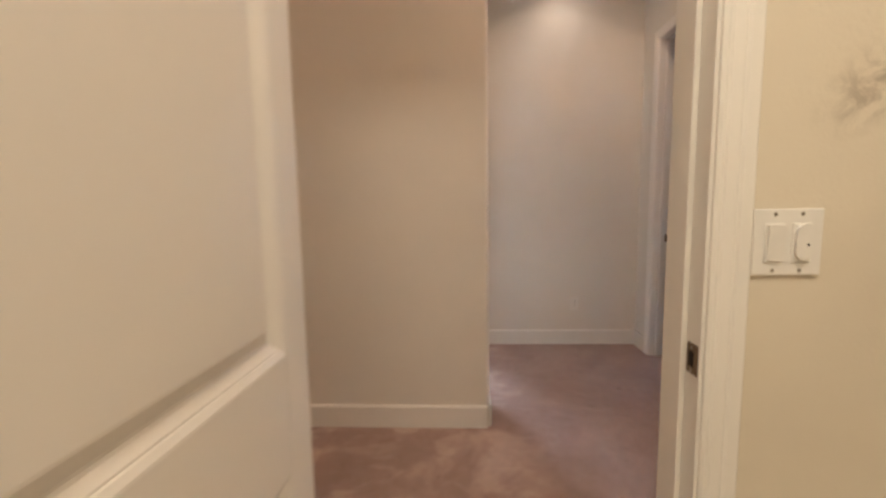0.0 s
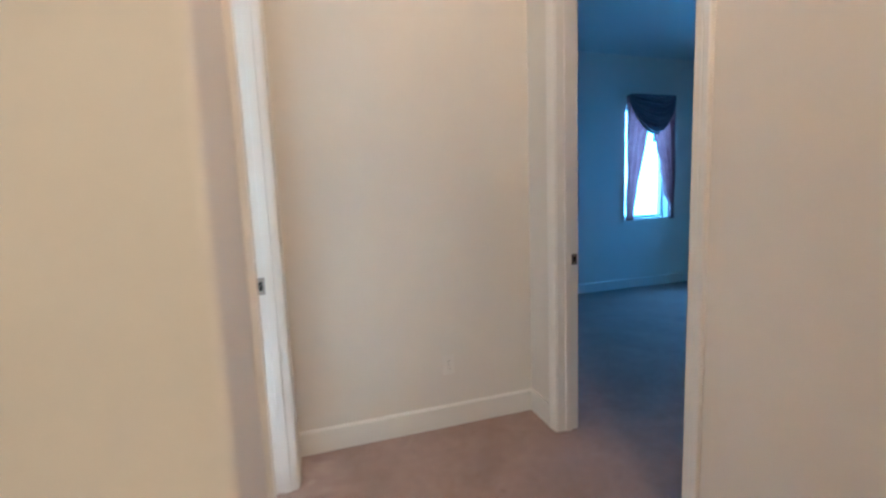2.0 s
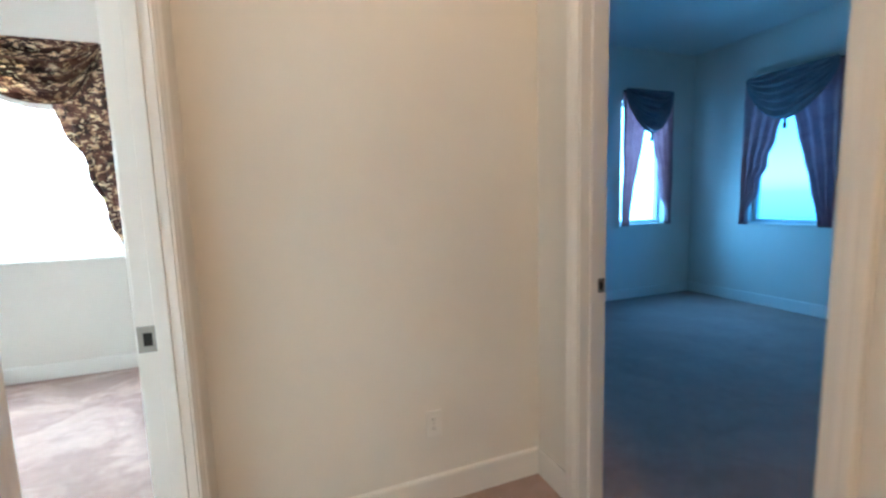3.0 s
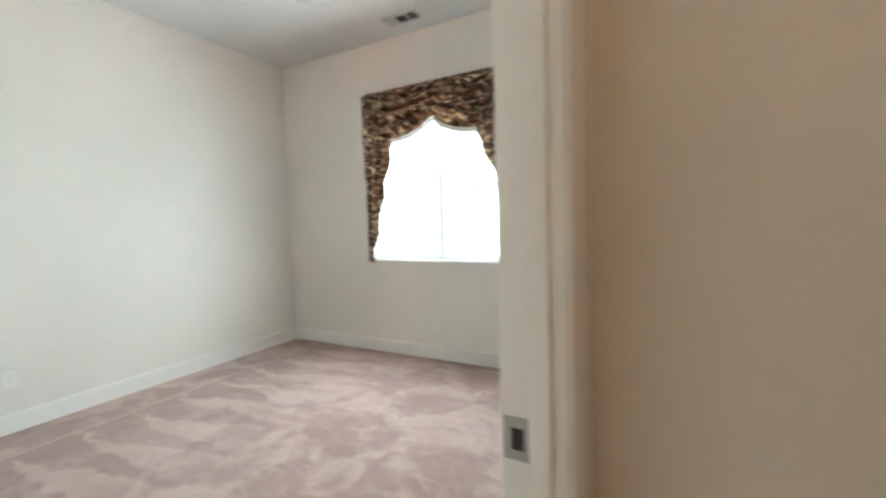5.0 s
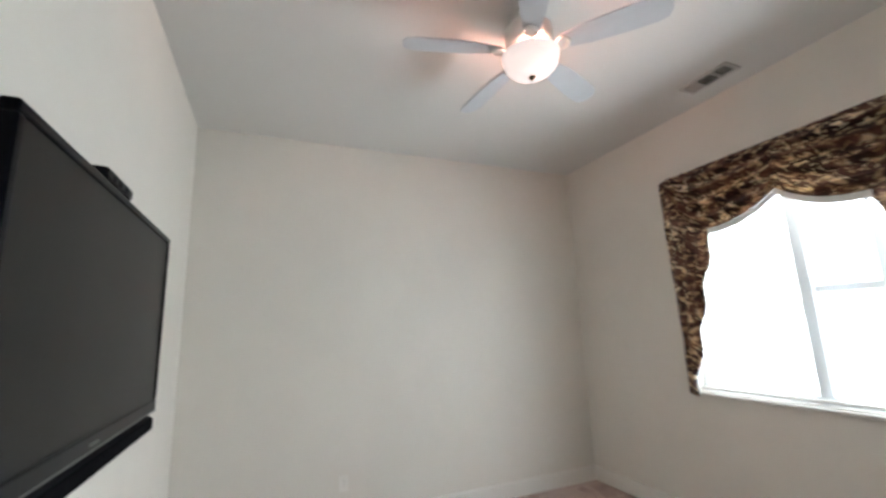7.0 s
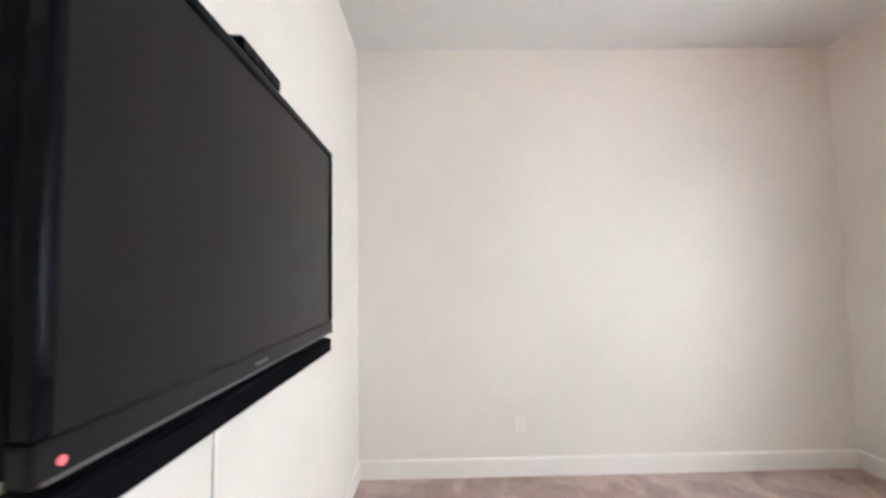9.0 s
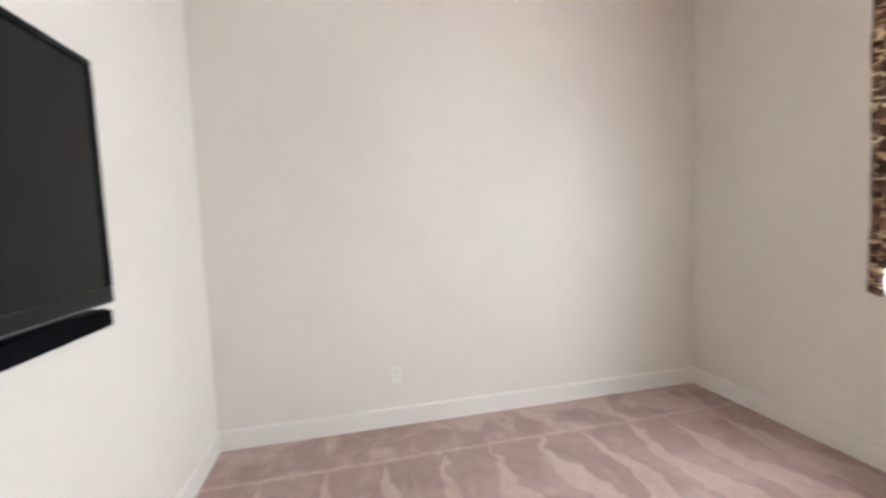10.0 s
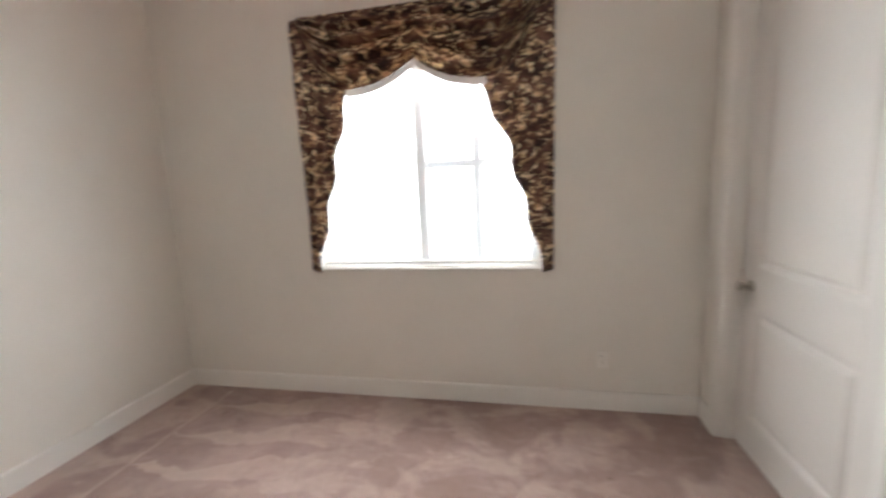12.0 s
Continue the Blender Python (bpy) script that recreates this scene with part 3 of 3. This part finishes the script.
def wall_outlet(x, y, z, nx, ny):
    """Duplex socket with its cover on a wall whose room side is (nx, ny)."""
    top = thing("wall_outlet", (x, y, z), "off-white plastic duplex outlet low on the wall", "outlet", "wall outlets")
    def bx(s, d0, d1, hw, hh, dz, bev):
        c = [x + nx * d0 - abs(ny) * hw, y + ny * d0 - abs(nx) * hw, x + nx * d1 + abs(ny) * hw, y + ny * d1 + abs(nx) * hw]
        return box(min(c[0], c[2]), min(c[1], c[3]), z + dz - hh, max(c[0], c[2]), max(c[1], c[3]), z + dz + hh, bevel=bev)
    part("cover", bx(1, 0.0, 0.006, 0.035, 0.0575, 0, 0.002), OUTLET, top)
    for dz in (0.021, -0.021):
        sock = part("socket", bx(1, 0.0062, 0.0078, 0.0165, 0.014, dz, 0.0007), OUTLET, top)
        for off in (-0.006, 0.006):
            bm = box(-0.001, -0.001, -0.0045, 0.001, 0.001, 0.0045)
            bm.transform(Matrix.Translation((x + nx * 0.0075 + abs(ny) * off, y + ny * 0.0075 + abs(nx) * off, z + dz + 0.002)))
            part("slot", bm, HOLE, sock)
    part("screw", tube((x + nx * 0.006, y + ny * 0.006, z), (x + nx * 0.0075, y + ny * 0.0075, z), 0.003, 10), NICKEL, top)


wall_outlet(0.84, AY, 0.364, 0, -1)
wall_outlet(WEST, 1.455, 0.356, 1, 0)
wall_outlet(-0.58, NORTH, 0.343, 0, -1)

# double switch beside the bathroom doorway
sw = thing("light_switch", (0.437, BATH_N, 1.174), "white two-gang switch plate with rocker and dimmer", "light switch")
part("plate", box(0.379, BATH_N - 0.006, 1.116, 0.495, BATH_N, 1.232, bevel=0.002), PLASTIC, sw)
rk = part("rocker", box(0.398, BATH_N - 0.0085, 1.139, 0.430, BATH_N - 0.006, 1.207, bevel=0.001), PLASTIC, sw)
bm = bmesh.new()
add_loft(bm, [[(x, BATH_N - 0.0085 - d, z) for d, z in ((0, 1.142), (0.002, 1.142), (0.0065, 1.204), (0, 1.204))] for x in (0.400, 0.428)])
part("paddle", bm, PLASTIC, rk)
dm = part("dimmer", box(0.443, BATH_N - 0.0085, 1.139, 0.475, BATH_N - 0.006, 1.207, bevel=0.001), PLASTIC, sw)
bm = bmesh.new()
add_loft(bm, [[(0.459 + 0.0135 * math.cos(t) , y, 1.174 + 0.030 * math.copysign(abs(math.sin(t)) ** 0.5, math.sin(t))) for t in [2 * math.pi * i / 24 for i in range(24)]] for y in (BATH_N - 0.0085, BATH_N - 0.0130, BATH_N - 0.0145)])
part("sensor_lens", bm, PLASTIC, dm, "", True)
part("button", box(0.463, BATH_N - 0.0152, 1.168, 0.467, BATH_N - 0.0144, 1.172), HOLE, dm)
for sx in (0.414, 0.459):
    for sz in (1.125, 1.223):
        part("screw", tube((sx, BATH_N - 0.006, sz), (sx, BATH_N - 0.0073, sz), 0.003, 10), NICKEL, sw)


# ---- windows ----
def window(name, axis, a0, a1, face, out, label, muntins):
    """Two-light vinyl window, set back in an opening a0..a1; face: room face of the wall, out: sign towards outdoors."""
    def bx(a, d, z, a2, d2, z2, bevel=0.003):
        p = (a, face + out * d, z) if axis == "x" else (face + out * d, a, z)
        q = (a2, face + out * d2, z2) if axis == "x" else (face + out * d2, a2, z2)
        return box(*(min(i, j) for i, j in zip(p, q)), *(max(i, j) for i, j in zip(p, q)), bevel=bevel, segments=1)
    c = (a0 + a1) / 2
    top = thing(name, (c, face, S0) if axis == "x" else (face, c, S0), label, "window", kind="structure")
    w = 0.045
    fr = part("window_frame", bx(a0, 0.085, S0, a0 + w, 0.145, S1), VINYL, top)
    part("window_frame", bx(a1 - w, 0.085, S0, a1, 0.145, S1), VINYL, top)
    part("window_frame", bx(a0 + w, 0.085, S0, a1 - w, 0.145, S0 + w), VINYL, top)
    part("window_frame", bx(a0 + w, 0.085, S1 - w, a1 - w, 0.145, S1), VINYL, top)
    lights = ((a0 + w, c - 0.038), (c + 0.038, a1 - w)) if muntins else ((a0 + w, a1 - w),)
    if muntins:
        part("mullion", bx(c - 0.038, 0.080, S0 + w, c + 0.038, 0.140, S1 - w), VINYL, top)
    for i, (p, q) in enumerate(lights):
        pane = part("pane", bx(p, 0.112, S0 + w, q, 0.116, S1 - w, 0), GLASS, top)
        pane.visible_shadow = False
        if muntins and i == 1:
            m = (p + q) / 2
            part("muntin", bx(m - 0.030, 0.100, S0 + w, m + 0.030, 0.110, S1 - w), VINYL, pane)
            part("muntin", bx(p, 0.103, 1.614, q, 0.1115, 1.660), VINYL, pane)
    part("window_sill", bx(a0 - 0.02, -0.022, S0 - 0.022, a1 + 0.02, 0.0, S0 - 0.002), TRIM, top)
    part("window_sill", bx(a0, 0.0, S0 + 0.0005, a1, 0.084, S0 + 0.006), TRIM, top)
    return top


window("window_1", "x", W0, W1, NORTH, 1, "white two-light window with a sill", True)
window("window_2", "x", V0, V1, NORTH, 1, "white window of the far room", False)
window("window_3", "y", U0, U1, BLUE_E, 1, "white window of the far room", False)

# sheer shade in the bedroom window, drawn almost to the sill
shade = thing("window_shade", (-1.74, NORTH + 0.05, 2.44), "white sheer pleated window shade drawn down", "shade")
part("headrail", box(W0 + 0.006, NORTH + 0.022, 2.415, W1 - 0.006, NORTH + 0.070, S1 - 0.001, bevel=0.004), PLASTIC, shade)


def pleat(u, v):
    z = 2.415 - v * 1.425
    return (W0 + 0.008 + u * (W1 - W0 - 0.016), NORTH + 0.046 + 0.004 * (1 if round(v * 76) % 2 else -1), z)


part("shade_cloth", sheet(2, 76, pleat), SHEER, shade)
part("bottom_rail", box(W0 + 0.008, NORTH + 0.034, 0.974, W1 - 0.008, NORTH + 0.058, 0.991, bevel=0.004), PLASTIC, shade)

# ---- bedroom curtain: two swags between two tapering jabots ----
cur = thing("swag_curtain", (-1.71, NORTH - 0.04, 2.58), "brown and gold brocade swag valance with side jabots", "curtain")
CX0, CX1, CZ0, CZ1 = -2.535, -0.885, 0.945, 2.595
part("rod_board", box(CX0 + 0.020, NORTH - 0.026, CZ1 - 0.040, CX1 - 0.020, NORTH - 0.002, CZ1 - 0.016, bevel=0.003), TRIM, cur)


def draped(ob, nu, nv, wide, tall, shift):
    """Lets the weave follow the cloth: metres across and down it at each vertex."""
    follow = ob.data.attributes.new("drape", "FLOAT_VECTOR", "POINT")
    for k, item in enumerate(follow.data):
        u, v = (k % (nu + 1)) / nu, (k // (nu + 1)) / nv
        item.vector = (u * wide(v) + shift, shift, v * tall)
    return ob


def saw(t):
    """A fold's profile: swells slowly, then tucks back under."""
    f = t - math.floor(t)
    return f / 0.78 if f < 0.78 else (1 - f) / 0.22


def jabot_width(v, sgn):
    t = max(0.0, (v - 0.10) / 0.90)
    fuller = 0.36 * max(0.0, 0.50 - max(v, 0.22)) if sgn < 0 else 0.0
    return fuller + 0.425 * (1 - v) ** 0.97 + 0.055 + 0.018 * math.sin(v * 31 + 1.2) * min(1, 3 * t) * (1 - 0.2 * v)


def jabot_at(outer, sgn, u, v):
    """Side tail: straight outer edge, inner edge running in scallops from the swag's end to the sill, pleats lapping outward."""
    fold = saw(u * 3.4 + 0.12 * math.sin(v * 4)) * (0.030 - 0.008 * v) + 0.005 * math.sin(u * 23 + 7 * v) + 0.004 * math.sin(v * 31 + u * 5)
    return Vector((outer - sgn * 0.022 * (1 - v) * (1 - u) + sgn * u * jabot_width(v, sgn), NORTH - 0.030 - fold, CZ1 - v * (CZ1 - CZ0) - 0.02 * u * v))


def jabot(outer, sgn):
    return sheet(52, 60, lambda u, v: jabot_at(outer, sgn, u, v))


def jabot_edge(outer, sgn):
    return sheet(1, 60, lambda s, w: jabot_at(outer, sgn, 1.0, 0.24 + 0.76 * w) + Vector((sgn * 0.012 * s, 0.004, 0)))


for outer, sgn in ((CX0, 1), (CX1, -1)):
    jb = thicken(draped(part("jabot", jabot(outer, sgn), BROCADE, cur, "tapering side tail with wavy inner edge", True), 52, 60, lambda v: 1.25 * jabot_width(v, sgn), 1.65, 3 * sgn), 0.003)
    part("lining_edge", jabot_edge(outer, sgn), LINING_EDGE, jb, "white lining edge")


def swag_at(outer, inner, u, v):
    """Draped swag from its outer end to the point at the middle: a full belly below, in nested lapping folds."""
    if u > 0.38:
        edge = 2.278 - 0.165 * (1 - ((u - 0.38) / 0.62) ** 2.5)
    else:
        edge = 2.530 - 0.417 * math.sin(math.pi / 2 * u / 0.38) ** 0.85
    sag = math.sin(math.pi * min(1, u * 0.90 + 0.04))
    lap = saw(v * 4.55 + 0.25 * (u - 0.5) + 0.06 * math.sin(u * 7)) * 0.085 * min(1, 0.30 + v * 2.0) * (0.25 + 0.75 * sag)
    y = NORTH - 0.070 - 0.030 * sag * math.sin(math.pi * min(1, v * 0.95)) - lap - 0.003 * math.sin(u * 40 + v * 9)
    return Vector((outer + (inner - outer) * u, y, CZ1 - v * (CZ1 - edge)))


for outer, inner in ((CX0 + 0.07, -1.69), (CX1 - 0.07, -1.71)):
    sg = thicken(draped(part("swag", sheet(48, 90, lambda u, v: swag_at(outer, inner, u, v)), SWAG_BROCADE, cur, "draped swag with nested folds", True), 48, 90, lambda v: 0.95, 0.62, 7 + outer), 0.003)
    part("lining_edge", sheet(40, 1, lambda w, s: swag_at(outer, inner, 0.41 + 0.59 * w, 1.0) + Vector((0, 0.006, -0.042 * s))), LINING, sg, "white lining edge")

# ---- curtains of the far room ----
def far_curtain(axis, a0, a1, face, sgn):
    c = (a0 + a1) / 2
    def pt(a, d, z):
        return (a, face - d, z) if axis == "x" else (face - d, a, z)
    top = thing("draped_curtain", pt(c, 0.05, 2.58), "mauve tied-back curtain pair under a dark satin swag", "curtain", "far room curtains")
    w = a1 - a0
    part("curtain_rod", tube(pt(a0 + 0.006, 0.05, 2.57), pt(a1 - 0.006, 0.05, 2.57), 0.012, 12), DARK_GREY, top)
    for s, edge in ((1, a0), (-1, a1)):
        def f(u, v, s=s, edge=edge):
            z = 2.57 - v * 1.63
            taper = (0.36 if s > 0 else 0.44) * max(0, v - 0.16) / 0.84
            ruffle = (0.006 if s > 0 else 0.024) * math.sin(v * 34 + 0.6 * math.sin(v * 11)) * v
            wide = w * (0.50 - taper) + ruffle
            return pt(edge + s * u * wide, 0.045 + 0.018 * math.sin(u * 22 + v * 2) + 0.010 * v * math.sin(u * 9 + v * 13), z)
        thicken(part("panel", sheet(36, 44, f), MAUVE, top, "gathered mauve panel", True), 0.002)
    def g(u, v):
        sag = math.sin(math.pi * u)
        z = 2.60 - v * (0.10 + 0.42 * sag ** 0.8)
        return pt(a0 + 0.03 * w + u * w * 0.94, 0.075 + 0.05 * sag * math.sin(math.pi * v * 0.9) + 0.055 * saw(v * 6 + 0.2 * math.sin(u * 5)) * sag, z)
    thicken(part("swag", sheet(40, 72, g), NAVY, top, "dark satin swag", True), 0.002)
    part("tassel", lathe(pt(c, 0.10, 0)[0], pt(c, 0.10, 0)[1], [(0.004, 2.10), (0.018, 2.07), (0.012, 2.05), (0.022, 2.00), (0.018, 1.98)], 12), NAVY, top)


far_curtain("x", 4.185, V1 + 0.06, NORTH, -1)
far_curtain("y", U0 - 0.06, U1 + 0.06, BLUE_E, -1)

# ---- ceiling fan ----
FX, FY = -1.815, 2.09
fan = thing("ceiling_fan", (FX, FY, H), "white five-blade ceiling fan with a lit glass bowl", "ceiling fan")
part("canopy", lathe(FX, FY, [(0.085, H - 0.0005), (0.085, H - 0.02), (0.060, H - 0.05), (0.045, H - 0.06)]), FAN_METAL, fan, "", True)
part("motor_housing", lathe(FX, FY, [(0.045, H - 0.06), (0.10, H - 0.07), (0.125, H - 0.10), (0.125, H - 0.17), (0.105, H - 0.195), (0.06, H - 0.205)]), FAN_METAL, fan, "", True)
part("light_kit", lathe(FX, FY, [(0.06, H - 0.205), (0.045, H - 0.215), (0.030, H - 0.225), (0.030, H - 0.262)]), FAN_METAL, fan, "", True)
part("glass_bowl", lathe(FX, FY, [(0.126, H - 0.243), (0.140, H - 0.241), (0.147, H - 0.245), (0.146, H - 0.252), (0.140, H - 0.262), (0.139, H - 0.278), (0.130, H - 0.300), (0.108, H - 0.325), (0.074, H - 0.346), (0.034, H - 0.357), (0.006, H - 0.359)]), BOWL, fan, "lit frosted glass bowl", True)
part("finial", lathe(FX, FY, [(0.014, H - 0.357), (0.020, H - 0.362), (0.012, H - 0.370), (0.006, H - 0.380), (0.002, H - 0.385)], 20), BRONZE, fan, "", True)
for k in range(5):
    ang = radians(184.5 + 72 * k)
    m = Matrix.Translation((FX, FY, H - 0.215)) @ Matrix.Rotation(ang, 4, "Z") @ Matrix.Rotation(radians(-13), 4, "X")
    outline = [(0.165, -0.040), (0.30, -0.062), (0.45, -0.070), (0.60, -0.070), (0.645, -0.055), (0.662, -0.02), (0.662, 0.02), (0.645, 0.055), (0.60, 0.070), (0.45, 0.070), (0.30, 0.062), (0.165, 0.040)]
    bm = add_prism(bmesh.new(), outline, -0.003, 0.003)
    bm.transform(m)
    blade = part("blade", bm, BLADE, fan, "pale painted fan blade")
    bm = bmesh.new()
    add_box(bm, 0.10, -0.009, -0.010, 0.205, 0.009, -0.0035, bevel=0.002)
    bm.transform(m)
    part("bracket", bm, FAN_METAL, blade)
    bm = lathe(0.168, 0, [(0.036, -0.0035), (0.040, -0.010), (0.038, -0.017), (0.032, -0.020), (0.027, -0.016), (0.024, -0.009), (0.008, -0.010), (0.001, -0.012)], 28)
    bm.transform(m)
    part("medallion", bm, FAN_METAL, blade, "round white ring medallion", True)

# ---- ceiling vent ----
vent = thing("ceiling_vent", (-1.87, 3.60, H), "white two-way ceiling air vent with dark louvres", "air vent")
VX0, VX1, VY0, VY1 = -2.045, -1.71, 3.522, 3.678
part("backing", box(VX0 + 0.02, VY0 + 0.02, H - 0.004, VX1 - 0.02, VY1 - 0.02, H - 0.001), HOLE, vent)
for c in ((VX0, VY0, VX1, VY0 + 0.022), (VX0, VY1 - 0.022, VX1, VY1), (VX0, VY0 + 0.022, VX0 + 0.022, VY1 - 0.022), (VX1 - 0.022, VY0 + 0.022, VX1, VY1 - 0.022), (-1.945, VY0 + 0.022, -1.935, VY1 - 0.022), (-1.828, VY0 + 0.022, -1.818, VY1 - 0.022)):
    part("border", box(c[0], c[1], H - 0.014, c[2], c[3], H - 0.0005, bevel=0.002), VENT_PAINT, vent)
for x0, x1, lean in ((VX0 + 0.022, -1.945, -1), (-1.935, -1.828, 1), (-1.818, VX1 - 0.022, 1)):
    n = 6
    for i in range(n):
        x = x0 + (i + 0.5) * (x1 - x0) / n
        bm = box(-0.009, VY0 + 0.023, -0.0008, 0.009, VY1 - 0.023, 0.0008)
        bm.transform(Matrix.Translation((x, 0, H - 0.010)) @ Matrix.Rotation(radians(40 * lean), 4, "Y"))
        part("slat", bm, VENT_PAINT, vent)

# ---- television on the south wall ----
TX0, TX1, TZ0, TZ1, TF = -2.435, -1.175, 1.189, 1.940, 0.452
tv = thing("television", ((TX0 + TX1) / 2, SOUTH, 1.20), "large black flat television on a wall mount", "television")
part("back_shell", box(TX0 + 0.006, 0.372, TZ0 + 0.006, TX1 - 0.006, 0.425, TZ1 - 0.006, bevel=0.012), BLACK_MATT, tv)
bz = 0.026
part("bezel", box(TX0, 0.418, TZ1 - bz, TX1, TF, TZ1, bevel=0.006), BLACK, tv)
part("bezel", box(TX0, 0.418, TZ0, TX1, TF, TZ0 + 0.050, bevel=0.006), DARK_GREY, tv)
part("bezel", box(TX0, 0.418, TZ0 + 0.050, TX0 + bz, TF, TZ1 - bz, bevel=0.005), BLACK, tv)
part("bezel", box(TX1 - bz, 0.418, TZ0 + 0.050, TX1, TF, TZ1 - bz, bevel=0.005), BLACK, tv)
part("screen", box(TX0 + bz - 0.002, 0.426, TZ0 + 0.048, TX1 - bz + 0.002, TF - 0.007, TZ1 - bz + 0.002), SCREEN, tv, "dark switched-off screen")
part("trim_strip", box(TX0 + 0.01, TF - 0.004, TZ0 + 0.0015, TX1 - 0.01, TF + 0.002, TZ0 + 0.0065), SILVER, tv)
part("badge", box(-1.785, TF, TZ0 + 0.018, -1.715, TF + 0.0015, TZ0 + 0.027, bevel=0.0007), SILVER, tv, "small silver badge")
part("indicator", tube((TX1 - 0.035, TF - 0.002, TZ0 + 0.021), (TX1 - 0.035, TF + 0.002, TZ0 + 0.021), 0.006, 16, 0.001), RED, tv, "small red standby light")
part("mount_plate", box(-1.97, SOUTH, 1.40, -1.61, SOUTH + 0.02, 1.74, bevel=0.003), BLACK_MATT, tv)
for mx in (-1.93, -1.65):
    part("mount_arm", box(mx - 0.018, SOUTH + 0.02, 1.36, mx + 0.018, 0.373, 1.78, bevel=0.003), BLACK_MATT, tv)
part("cable_box", box(-1.235, SOUTH, 1.255, -1.175, SOUTH + 0.05, 1.405, bevel=0.006), BLACK_MATT, tv, "black box behind the screen")

bar = thing("soundbar", (-1.75, 0.43, 1.13), "long black soundbar under the television", "soundbar")
part("body", box(-2.43, 0.370, 1.112, -1.125, 0.446, 1.172, bevel=0.014), BLACK_MATT, bar)
part("grille", box(-2.42, 0.444, 1.118, -1.135, 0.450, 1.166, bevel=0.003), GRILLE, bar)
for mx in (-2.15, -1.40):
    part("bracket", box(mx - 0.02, SOUTH, 1.125, mx + 0.02, 0.372, 1.155, bevel=0.002), BLACK_MATT, bar)

pod = thing("sensor_bar", (-1.77, 0.42, TZ1), "small black sensor bar on top of the television", "sensor")
part("body", box(-1.89, 0.380, TZ1 + 0.012, -1.65, 0.442, TZ1 + 0.052, bevel=0.010), BLACK, pod)
part("foot", box(-1.80, 0.395, TZ1 - 0.0005, -1.74, 0.440, TZ1 + 0.013, bevel=0.002), BLACK_MATT, pod)
for lx in (-1.83, -1.77, -1.72):
    part("lens", tube((lx, 0.441, TZ1 + 0.032), (lx, 0.445, TZ1 + 0.032), 0.010, 16), HOLE, pod)

duct = thing("cable_cover", (-1.80, SOUTH, 0.56), "thin white cable cover down the wall", "cable cover")
part("channel", box(-1.808, SOUTH, 0.13, -1.793, SOUTH + 0.009, 1.145, bevel=0.003), OUTLET, duct)

# ---- hall and bathroom lamps ----
for lx, ly in ((0.68, 1.11), (1.0, -0.45), (-2.2, -0.7)):
    can = thing("downlight", (lx, ly, H), "white recessed ceiling downlight, lit warm", "downlight", "hall downlights")
    part("trim_ring", lathe(lx, ly, [(0.075, H + 0.003), (0.085, H - 0.002), (0.080, H - 0.008), (0.062, H - 0.006), (0.060, H + 0.003)], 32), FAN_METAL, can, "", True)
    part("lens", lathe(lx, ly, [(0.060, H + 0.0035), (0.060, H + 0.001), (0.001, H + 0.001)], 32), BULB, can)
bl = thing("bathroom_ceiling_light", (0.1, -2.6, H), "white flush ceiling light, lit warm", "ceiling light")
part("pan", box(-0.52, -2.96, H - 0.06, 0.72, -2.24, H - 0.0005, bevel=0.006), FAN_METAL, bl)
